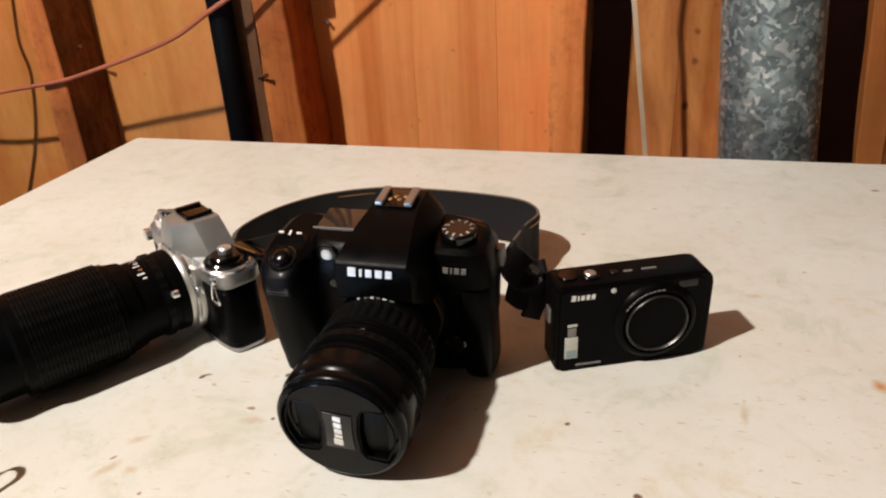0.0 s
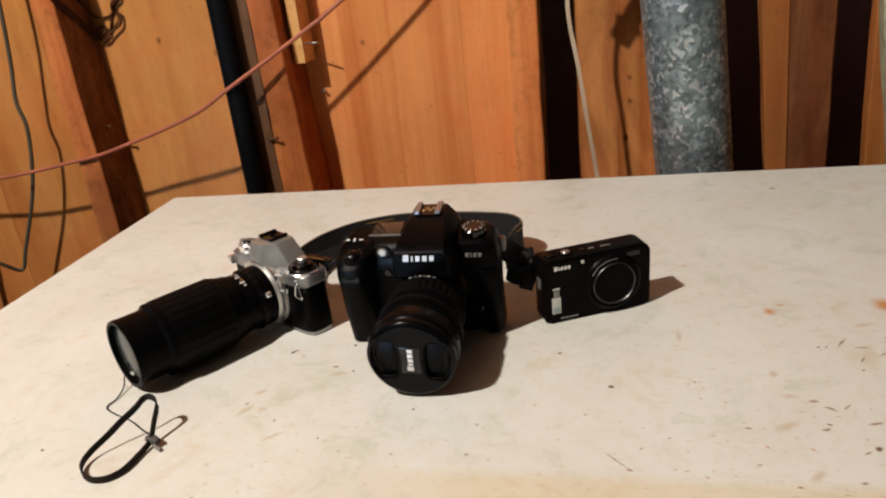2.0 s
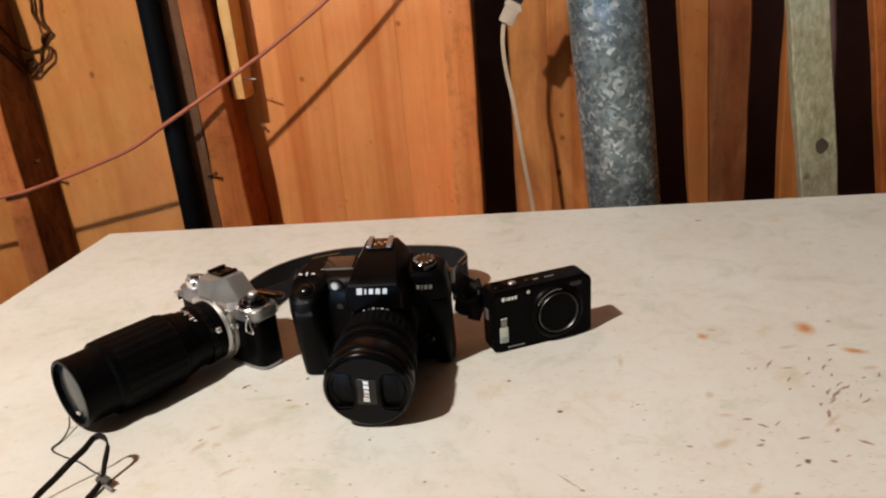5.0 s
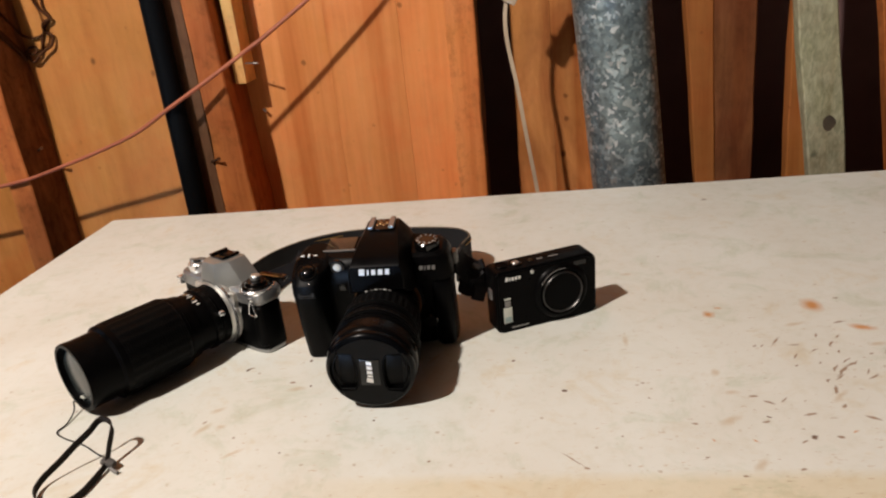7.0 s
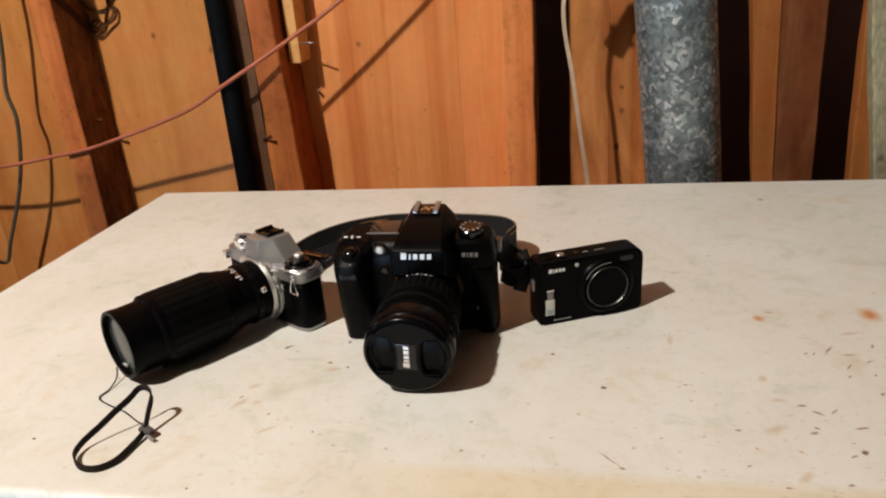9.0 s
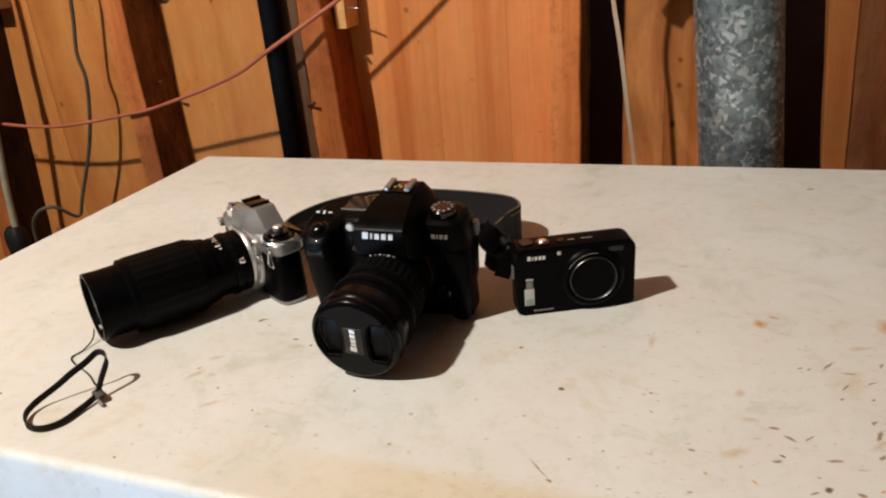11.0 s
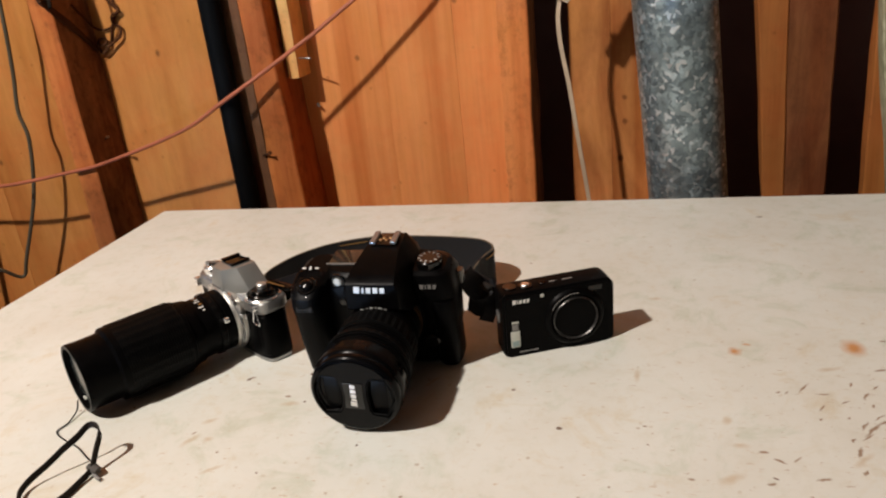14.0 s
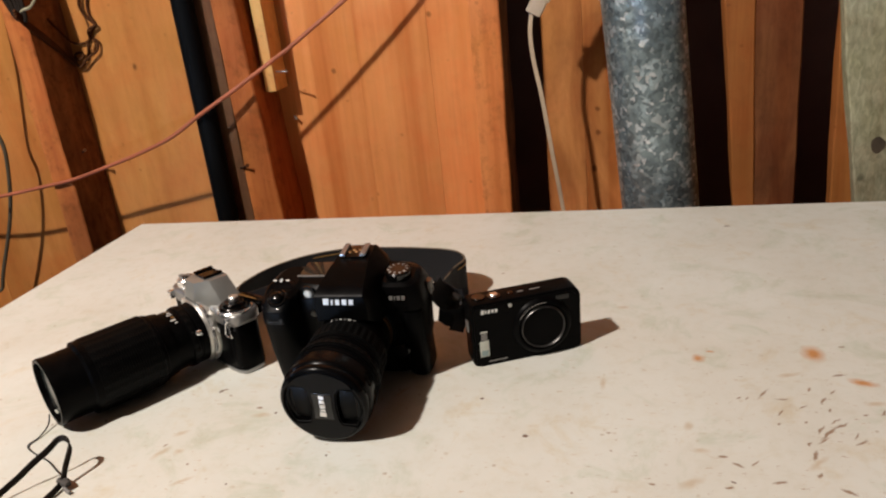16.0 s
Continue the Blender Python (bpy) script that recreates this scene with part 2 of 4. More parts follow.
    for turn, squash, centre, radius, color, level in ((50, 5.0, (0.33, -0.03), (0.20, 0.17), (0.33, 0.19, 0.10), 0.66), (8, 4.0, (0.12, -0.06), (0.5, 0.22), (0.50, 0.38, 0.26), 0.655)):
        scratch = node(t, "ShaderNodeMapping")
        scratch.inputs["Rotation"].default_value, scratch.inputs["Scale"].default_value = (0, 0, radians(-turn)), (1, squash, 1)
        t.links.new(co.outputs["Object"], scratch.inputs["Vector"])
        thin = node(t, "ShaderNodeTexNoise", Scale=95.0, Detail=3.0, Roughness=0.6)
        t.links.new(scratch.outputs[0], thin.inputs["Vector"])
        zone = node(t, "ShaderNodeMapping", vector_type="TEXTURE")
        zone.inputs["Location"].default_value, zone.inputs["Scale"].default_value = (*centre, 0), (*radius, 1)
        t.links.new(co.outputs["Object"], zone.inputs["Vector"])
        inside = node(t, "ShaderNodeTexGradient", gradient_type="SPHERICAL")
        t.links.new(zone.outputs[0], inside.inputs["Vector"])
        amount = node(t, "ShaderNodeMath", operation="MULTIPLY")
        t.links.new(ramp(t, thin.outputs[0], [(level, 0.0), (level + 0.06, 0.9)]).outputs[0], amount.inputs[0])
        t.links.new(ramp(t, inside.outputs["Fac"], [(0.02, 0.0), (0.35, 1.0)]).outputs[0], amount.inputs[1])
        c = mix(t, "MIX", c, color, amount.outputs[0])
    t.links.new(c, p.inputs["Base Color"])
    t.links.new(ramp(t, fine.outputs[0], [(0.3, 0.62), (0.7, 0.42)]).outputs[0], p.inputs["Roughness"])
    bump(t, p, fine.outputs[0], 0.1, 0.0006)
    return m


def galvanised():
    m, t, p = nodes_of("galvanised_steel")
    co = node(t, "ShaderNodeTexCoord")
    wob = node(t, "ShaderNodeTexNoise", Scale=90.0, Detail=4.0)
    t.links.new(co.outputs["Object"], wob.inputs["Vector"])
    off = node(t, "ShaderNodeVectorMath", operation="MULTIPLY_ADD")
    off.inputs[1].default_value = (0.018, 0.018, 0.018)
    t.links.new(wob.outputs["Color"], off.inputs[0])
    t.links.new(co.outputs["Object"], off.inputs[2])
    cells = node(t, "ShaderNodeTexVoronoi", Scale=165.0)
    t.links.new(off.outputs[0], cells.inputs["Vector"])
    big = node(t, "ShaderNodeTexNoise", Scale=30.0, Detail=5.0)
    t.links.new(co.outputs["Object"], big.inputs["Vector"])
    value = node(t, "ShaderNodeSeparateColor")
    t.links.new(cells.outputs["Color"], value.inputs[0])
    c = ramp(t, value.outputs[0], [(0.0, (0.22, 0.28, 0.31)), (0.55, (0.37, 0.47, 0.51)), (0.85, (0.56, 0.69, 0.74)), (1.0, (0.92, 0.97, 1.0))]).outputs[0]
    c = mix(t, "MULTIPLY", c, ramp(t, big.outputs[0], [(0.3, 0.6), (0.6, 1.0)]).outputs[0])
    t.links.new(c, p.inputs["Base Color"])
    p.inputs["Metallic"].default_value = 0.8
    t.links.new(ramp(t, value.outputs[1], [(0.0, 0.32), (1.0, 0.6)]).outputs[0], p.inputs["Roughness"])
    bump(t, p, value.outputs[2], 0.12, 0.0006)
    return m


def concrete():
    m = plain("dark_concrete", (0.045, 0.042, 0.04), 0.85, grain=60, relief=0.4, vary=0.3, depth=0.003)
    return m


M_LID = lid_enamel()
M_FREEZER = plain("white_enamel_side", (0.72, 0.74, 0.76), 0.4, grain=80, relief=0.05, vary=0.06)
M_GASKET = plain("grey_gasket", (0.36, 0.36, 0.35), 0.7)
M_PLANK = wood("cedar_sheathing", (0.82, 0.345, 0.124), (0.74, 0.280, 0.090), 0.5, stretch=14, scale=5, vary=0.1, knots=0.9, stain=0.92, grime=0.05, bands=20.0)
M_PLY = wood("ochre_sheathing", (0.65, 0.290, 0.085), (0.56, 0.218, 0.060), 0.5, stretch=5, scale=4, vary=0.08, knots=0.9, stain=0.9, grime=0.07, bands=9.0)
M_CLEAN = wood("orange_stud_timber", (0.46, 0.178, 0.052), (0.35, 0.118, 0.034), 0.6, stretch=12, scale=8, vary=0.12, stain=0.85, grime=0.1)
M_WAVY = wood("figured_board", (0.74, 0.32, 0.110), (0.42, 0.145, 0.045), 0.6, stretch=4.5, scale=6, vary=0.15, knots=0.95, stain=0.8, grime=0.12, bands=30.0)
M_RED = wood("red_stud_timber", (0.80, 0.305, 0.105), (0.68, 0.225, 0.072), 0.6, stretch=8, scale=9, vary=0.08, stain=0.85, grime=0.32)
M_REDDIRT = wood("dirty_red_timber", (0.60, 0.205, 0.058), (0.40, 0.120, 0.034), 0.7, stretch=6, scale=12, vary=0.1, knots=0.9, stain=0.6, grime=0.45)
M_BAYBACK = plain("dull_bay_backing", (0.19, 0.112, 0.108), 0.9, grain=40, relief=0.3, gloss=0.1)
M_STUD = wood("old_stud_timber", (0.70, 0.24, 0.072), (0.50, 0.150, 0.045), 0.65, stretch=9, scale=11, vary=0.2, stain=0.6, grime=0.38)
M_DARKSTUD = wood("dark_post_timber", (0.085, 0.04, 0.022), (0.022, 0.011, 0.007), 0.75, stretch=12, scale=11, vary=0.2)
M_GREY = wood("grey_brown_timber", (0.26, 0.13, 0.068), (0.16, 0.08, 0.042), 0.7, stretch=14, scale=12)
M_NEW = wood("new_pine", (0.86, 0.55, 0.22), (0.76, 0.44, 0.15), 0.6, stretch=14, scale=12, knots=0.2, vary=0.1)
M_GREEN = wood("treated_timber", (0.55, 0.53, 0.37), (0.31, 0.31, 0.20), 0.75, stretch=2.5, scale=48, vary=0.15)
# right stud sides face away from the bulb: shade mixed into mottled timber
M_SIDE = wood("shaded_weathered_side", (0.44, 0.19, 0.080), (0.22, 0.088, 0.038), 0.8, stretch=3, scale=12, vary=0.3, stain=0.5, knots=0.9, grime=0.5)
M_DUCT = galvanised()
M_ABS = plain("black_abs_plastic", (0.0026, 0.0032, 0.0040), 0.55, grain=120, vary=0.3, gloss=0.06)
M_CORD = plain("orange_cord_rubber", (0.36, 0.102, 0.048), 0.55, grain=200)
M_WIRE = plain("grey_brown_cable", (0.075, 0.060, 0.034), 0.6, grain=200)
M_TWINE = plain("brown_twine", (0.070, 0.026, 0.010), 0.85, grain=400, gloss=0.1)
M_WHITECABLE = plain("ivory_cable", (0.46, 0.36, 0.26), 0.5, grain=150)
M_STEEL = plain("dull_steel", (0.42, 0.42, 0.40), 0.42, 0.9, grain=150)
M_DULL = plain("darkened_metal", (0.13, 0.125, 0.12), 0.35, 0.9, grain=400)
M_CONDUIT = plain("pale_conduit", (0.30, 0.28, 0.19), 0.6, 0.0, grain=90, vary=0.5)
M_BEIGE = plain("beige_painted_metal", (0.50, 0.36, 0.19), 0.5, grain=90, vary=0.3)
M_RUBBER = plain("black_rubber", (0.008, 0.0075, 0.007), 0.6, grain=400, gloss=0.3)
M_BLACK = plain("black_leatherette", (0.0018, 0.0018, 0.0019), 0.38, grain=900, relief=0.2, gloss=0.06)
M_SHELL = plain("black_polycarbonate", (0.0020, 0.0019, 0.0020), 0.34, grain=1400, relief=0.06, gloss=0.05)
M_GLOSS = plain("glossy_black_plastic", (0.0025, 0.0025, 0.0025), 0.13, grain=300, relief=0.02, gloss=0.42)
M_RIB = plain("ribbed_black_rubber", (0.0028, 0.0028, 0.0028), 0.42, grain=700, relief=0.15, gloss=0.08)
M_CHROME = plain("satin_chrome", (0.36, 0.36, 0.36), 0.46, 0.9, grain=500, relief=0.06, vary=0.08)
M_BRIGHT = plain("polished_chrome", (0.85, 0.85, 0.85), 0.24, 0.9, grain=400, relief=0.04, vary=0.05)
M_WHITE = plain("white_print", (0.78, 0.77, 0.74), 0.5, grain=600, relief=0.05, vary=0.05)
M_GREYPRINT = plain("grey_print", (0.20, 0.19, 0.18), 0.5, grain=600, relief=0.05)
M_SOFTPRINT = plain("faded_white_print", (0.42, 0.41, 0.38), 0.5, grain=600, relief=0.05)
M_GOLD = plain("gold_line", (0.42, 0.24, 0.07), 0.35, 0.7, grain=600, relief=0.05)
M_BRASS = plain("worn_brass", (0.45, 0.30, 0.14), 0.4, 0.9, grain=500)
M_STRAP = plain("black_nylon_webbing", (0.008, 0.0075, 0.009), 0.7, grain=1100, relief=0.4, gloss=0.25)
M_CAPGREY = plain("grey_filter_glass", (0.024, 0.030, 0.031), 0.16, grain=60, relief=0.02)
M_LAMP = plain("clear_lamp_lens", (0.62, 0.62, 0.58), 0.15, 0.4, grain=300)
M_BRONZE = plain("dark_bronze", (0.16, 0.085, 0.035), 0.32, 0.85, grain=400, relief=0.05)
M_EDGE = plain("pale_brown_piping", (0.13, 0.10, 0.065), 0.6, grain=600)
M_STICKER = plain("silver_sticker", (0.55, 0.56, 0.50), 0.4, 0.2, grain=300)
M_STICKERB = plain("blue_grey_sticker", (0.28, 0.36, 0.36), 0.4, grain=300)
M_LCD = plain("glossy_display", (0.030, 0.022, 0.016), 0.06, grain=100, relief=0.0)
M_BLUE = plain("blue_plastic", (0.02, 0.12, 0.50), 0.4, grain=60)
M_CONCRETE = concrete()
M_OLDSTUD = wood("weathered_stud_timber", (0.38, 0.150, 0.062), (0.25, 0.088, 0.036), 0.75, stretch=6, scale=14, vary=0.25, stain=0.65)
M_CAP = plain("glossy_cap_plastic", (0.0022, 0.0022, 0.0024), 0.2, grain=500, relief=0.05, gloss=0.11)
M_PRISM = plain("dark_satin_chrome", (0.40, 0.405, 0.385), 0.36, 0.7, grain=500, relief=0.05, vary=0.08)
M_PLATE = plain("bright_satin_chrome", (0.66, 0.65, 0.61), 0.36, 0.8, grain=500, relief=0.06, vary=0.08)
M_DARKCORD = plain("dark_grey_cord", (0.06, 0.055, 0.05), 0.8, grain=300)
M_LOOP = plain("dark_brown_cord", (0.016, 0.011, 0.008), 0.75, grain=500, gloss=0.15)
M_KNOT = plain("dark_knot_wood", (0.075, 0.055, 0.035), 0.8, grain=200, vary=0.5)
M_JOIST = wood("ceiling_timber", (0.10, 0.06, 0.035), (0.06, 0.035, 0.02), 0.7)


# ---- mesh helpers ----
def link(name, bm, material, parent=None, label="", smooth=True):
    me = bpy.data.meshes.new(name)
    bmesh.ops.recalc_face_normals(bm, faces=bm.faces)
    for f in bm.faces:
        f.smooth = smooth and len(f.verts) < 7
    if smooth:
        for e in bm.edges:
            if len(e.link_faces) == 2 and e.calc_face_angle(0) > 0.6:
                e.smooth = False
    bm.to_mesh(me)
    bm.free()
    me.materials.append(material)
    ob = new(name, me)
    if parent is not None:
        ob.parent = parent
    if label:
        ob["label"] = label
    return ob


def part(name, bm, material, parent, label=""):
    return link(name, bm, material, parent, label)


def thing(name, label, category, m=None, group="", kind=""):
    ob = new(name)
    ob.empty_display_size = 0.05
    if m is not None:
        ob.matrix_world = m
    return tagged(ob, label, category, group, kind)


def box(x0, x1, y0, y1, z0, z1, bevel=0.001, bm=None, segments=2):
    out = bmesh.new()
    bmesh.ops.create_cube(out, size=1)
    bmesh.ops.scale(out, vec=(x1 - x0, y1 - y0, z1 - z0), verts=out.verts)
    bmesh.ops.translate(out, vec=((x0 + x1) / 2, (y0 + y1) / 2, (z0 + z1) / 2), verts=out.verts)
    if bevel:
        bmesh.ops.bevel(out, geom=out.edges[:], offset=bevel, segments=segments, profile=0.6, affect="EDGES")
    return join(bm, out)


def join(bm, other):
    if bm is None:
        return other
    me = bpy.data.meshes.new("tmp")
    other.to_mesh(me)
    other.free()
    bm.from_mesh(me)
    bpy.data.meshes.remove(me)
    return bm


def moved(bm, m):
    bmesh.ops.transform(bm, matrix=m, verts=bm.verts)
    return bm


def skin(rings, closed=True, caps=True):
    """A surface through rings of points."""
    bm = bmesh.new()
    vs = [[bm.verts.new(p) for p in r] for r in rings]
    n = len(rings[0])
    for a, b in zip(vs, vs[1:]):
        for i in range(n if closed else n - 1):
            bm.faces.new((a[i], a[(i + 1) % n], b[(i + 1) % n], b[i]))
    if caps:
        bm.faces.new(vs[0][::-1])
        bm.faces.new(vs[-1])
    return bm


def lathe(profile, sides=48, ribs=0, rib_depth=0.0, rib_from=0.0, rib_to=0.0):
    """Turned about y, pointing to -y: profile of (distance, radius)."""
    rings = []
    for d, r in profile:
        ring = []
        for i in range(sides):
            a = 2 * math.pi * i / sides
            q = r - (rib_depth if ribs and rib_from < d < rib_to and (i * ribs // sides) % 2 else 0)
            ring.append((q * math.cos(a), -d, q * math.sin(a)))
        rings.append(ring)
    return skin(rings)


def disc(r, z0, z1, bevel=0.0008, sides=32):
    """An upright round piece."""
    prof = [(z0, r - bevel * 0.3), (z0 + bevel, r), (z1 - bevel, r), (z1, r - bevel)]
    return skin([[(q * math.cos(2 * math.pi * i / sides), q * math.sin(2 * math.pi * i / sides), z) for i in range(sides)] for z, q in prof])


def rounded(cx, cy, hx, hy, z, power=4.0, sides=40, dz=None):
    ring = []
    for i in range(sides):
        a = 2 * math.pi * i / sides
        c, s = math.cos(a), math.sin(a)
        x = math.copysign(abs(c) ** (2 / power), c) * hx
        y = math.copysign(abs(s) ** (2 / power), s) * hy
        ring.append((cx + x, cy + y, z + (dz(x, y) if dz else 0)))
    return ring


def smooth_path(points, steps=8):
    """A path that glides through the points."""
    pts = [Vector(p) for p in points]
    out = []
    for i in range(len(pts) - 1):
        p0, p1, p2, p3 = pts[max(i - 1, 0)], pts[i], pts[i + 1], pts[min(i + 2, len(pts) - 1)]
        for k in range(steps):
            u = k / steps
            out.append(0.5 * ((2 * p1) + (p2 - p0) * u + (2 * p0 - 5 * p1 + 4 * p2 - p3) * u * u + (3 * p1 - p0 - 3 * p2 + p3) * u ** 3))
    out.append(pts[-1])
    return out


def tube(points, r, sides=10, steps=8):
    path = smooth_path(points, steps) if steps > 1 else [Vector(p) for p in points]
    rings, side = [], None
    for i, p in enumerate(path):
        d = (path[min(i + 1, len(path) - 1)] - path[max(i - 1, 0)]).normalized()
        if side is None:
            side = d.orthogonal().normalized()
        side = (side - d * side.dot(d)).normalized()
        up = d.cross(side)
        rings.append([p + (side * math.cos(a) + up * math.sin(a)) * r for a in (2 * math.pi * k / sides for k in range(sides))])
    return skin(rings)


def ribbon(points, width, thick, steps=8, lean=None):
    """A flat band that stands on edge along a path; widths may change along it."""
    path = smooth_path(points, steps)
    rings = []
    for i, p in enumerate(path):
        d = (path[min(i + 1, len(path) - 1)] - path[max(i - 1, 0)]).normalized()
        f = i / (len(path) - 1)
        up = Vector((0, 0, 1)) if lean is None else Vector(lean(f)).normalized()
        up = (up - d * up.dot(d)).normalized()
        n = d.cross(up)
        w = width(f) if callable(width) else width
        rings.append([p + up * a * w / 2 + n * b * thick / 2 for a, b in ((-1, -1), (1, -1), (1, 1), (-1, 1))])
    return skin(rings)


def prism(outline, y0, y1, bevel=0.001):
    """An outline in x and z, given its depth in y."""
    bm = skin([[(x, y0, z) for x, z in outline], [(x, y1, z) for x, z in outline]])
    if bevel:
        bmesh.ops.bevel(bm, geom=bm.edges[:], offset=bevel, segments=2, profile=0.6, affect="EDGES")
    return bm


def word_bars(widths, height, gap, thick=0.0004, low=0.82, slant=0.12):
    """A mark on a thing, as a row of plain slanted bars along x in the plane y = 0."""
    total = sum(widths) + gap * (len(widths) - 1)
    x, bm = -total / 2, None
    for k, w in enumerate(widths):
        bm = box(x, x + w, -thick, thick, -height / 2, height / 2 if k == 0 else height * (low - 0.5), 0, bm)
        x += w + gap
    for v in bm.verts:
        v.co.x += slant * v.co.z
    return bm


# ---- the room ----
WALL, FRONT = 0.682, 0.592      # faces of the sheathing and of the studs
ROOM = (-4.6, 4.4, -2.3, 2.9)  # x0, x1, y0, ceiling


def structure(name, bm, material, label):
    return tagged(link(name, bm, material), label, kind="structure")


structure("floor", box(ROOM[0], ROOM[1], ROOM[2], WALL + 0.2, -0.1, 0, 0), M_CONCRETE, "grey concrete basement floor")
structure("ceiling", box(ROOM[0], ROOM[1], ROOM[2], WALL + 0.2, ROOM[3], ROOM[3] + 0.05, 0), M_JOIST, "brown boarded ceiling")
west = box(ROOM[0] - 0.1, ROOM[0], ROOM[2], -0.7, 0, ROOM[3], 0)
for piece in ((0.3, WALL + 0.2, 0, ROOM[3]), (-0.7, 0.3, 0, 1.9), (-0.7, 0.3, 2.42, ROOM[3])):
    box(ROOM[0] - 0.1, ROOM[0], piece[0], piece[1], piece[2], piece[3], 0, west)
structure("wall_west", west, M_CONCRETE, "grey concrete side wall with a high window opening")
structure("wall_east", box(ROOM[1], ROOM[1] + 0.1, ROOM[2], WALL + 0.2, 0, ROOM[3], 0), M_CONCRETE, "grey concrete side wall")
# unseen south wall, with a low opening added behind that lamp
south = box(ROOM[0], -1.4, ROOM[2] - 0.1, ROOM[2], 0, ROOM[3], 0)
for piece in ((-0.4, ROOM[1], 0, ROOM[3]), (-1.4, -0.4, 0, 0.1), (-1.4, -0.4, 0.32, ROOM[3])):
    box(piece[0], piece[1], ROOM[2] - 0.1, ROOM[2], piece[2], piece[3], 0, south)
structure("wall_south", south, M_CONCRETE, "unseen grey concrete wall with an added low opening")
north = structure("wall_north", box(ROOM[0], ROOM[1], WALL + 0.11, WALL + 0.2, 0, ROOM[3], 0), M_BAYBACK, "timber-framed wall with reddish boards and dark open bays")

rnd = random.Random(3)


def stud(name, x0, x1, y0, y1, material, label, lean=0.0, wobble=0.0015, left=None, right=None, taper=0.0):
    """A rough-sawn upright from floor to ceiling."""
    rings, steps = [], 46
    for k in range(steps + 1):
        z = ROOM[3] * k / steps
        j = [rnd.uniform(-wobble, wobble) for _ in range(4)]
        dx = lean * (z - TOP)
        b, dw = 0.002, dx + taper * (z - TOP)
        rings.append([(x0 + dx + j[0], y0 + b, z), (x0 + dx + b + j[0], y0, z), (x1 + dw - b + j[1], y0, z), (x1 + dw + j[1], y0 + b, z), (x1 + dw + j[2], y1, z), (x0 + dx + j[3], y1, z)])
    ob = link(name, skin(rings), material, smooth=False)
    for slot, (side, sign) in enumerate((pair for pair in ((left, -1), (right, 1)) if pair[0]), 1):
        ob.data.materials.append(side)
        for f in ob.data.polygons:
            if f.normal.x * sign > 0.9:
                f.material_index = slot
    return tagged(ob, label, "stud", "studs of the timber wall", "structure")


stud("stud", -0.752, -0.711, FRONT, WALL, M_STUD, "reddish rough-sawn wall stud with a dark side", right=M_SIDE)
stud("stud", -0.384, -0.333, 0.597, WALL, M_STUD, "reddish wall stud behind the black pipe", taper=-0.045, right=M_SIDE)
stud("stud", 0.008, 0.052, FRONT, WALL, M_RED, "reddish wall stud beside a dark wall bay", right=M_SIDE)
stud("stud", 0.3742, 0.4070, 0.648, 0.667, M_CLEAN, "orange timber upright beside the metal duct", lean=-0.080, taper=0.037)
stud("stud", 0.4060, 0.4627, 0.650, 0.669, M_OLDSTUD, "weathered brown upright doubled with an orange one", lean=-0.043, taper=0.0264)
stud("stud", 0.6361, 0.7111, FRONT, FRONT + 0.019, M_REDDIRT, "dirty reddish wall stud beyond the greenish board", lean=-0.153)
stud("stud", 1.05, 1.09, FRONT, WALL, M_STUD, "reddish wall stud beyond the greenish board")
stud("stud", -1.150, -1.1015, FRONT, WALL, M_STUD, "reddish wall stud with a near-black side", lean=0.10, right=M_DARKSTUD)
stud("stud", -1.46, -1.42, FRONT, WALL, M_STUD, "reddish wall stud beyond the power cord")
stud("stud", 0.4993, 0.560, 0.606, 0.625, M_CLEAN, "orange timber upright behind the greenish board", lean=-0.022, taper=-0.11)
board = stud("treated_board", 0.5212, 0.5735, 0.582, 0.604, M_GREEN, "greenish pressure-treated board with a knot", lean=-0.139)
knot_ring = [(0.009 * math.cos(a) * (1 + 0.10 * math.sin(3 * a + 1)), 0.011 * math.sin(a) * (1 + 0.06 * math.cos(4 * a))) for a in (2 * math.pi * i / 18 for i in range(18))]
part("knot", moved(prism(knot_ring, -0.0006, 0.002, 0), pose(0.5472, 0.582, TOP + 0.0387)), M_KNOT, board, "dark knot")
tagged(link("wood_strip", box(-0.4195, -0.3865, 0.6015, WALL - 0.003, 0.02, ROOM[3] - 0.01, 0.0015), M_GREY), "grey-brown timber strip between pipe and stud", "strip", kind="structure")

# ---- freezer ----
X0, X1, Y0, Y1 = -0.497, 0.86, -0.1875, 0.462
freezer = thing("chest_freezer", "worn white chest freezer with rust-marked lid", "freezer", pose(0, 0, 0))


def rounded_slab(x0, x1, y0, y1, z0, z1, r, edge):
    def ring(z, inset):
        pts = []
        for cx, cy, a0 in ((x1 - r, y1 - r, 0), (x0 + r, y1 - r, 90), (x0 + r, y0 + r, 180), (x1 - r, y0 + r, 270)):
            for k in range(7):
                a = radians(a0 + 15 * k)
                pts.append((cx + (r - inset) * math.cos(a), cy + (r - inset) * math.sin(a), z))
        return pts
    rings = [ring(z0, 0)]
    for k in range(6):
        a = radians(18 * k)
        rings.append(ring(z1 - edge + edge * math.sin(a), edge * (1 - math.cos(a))))
    return skin(rings)


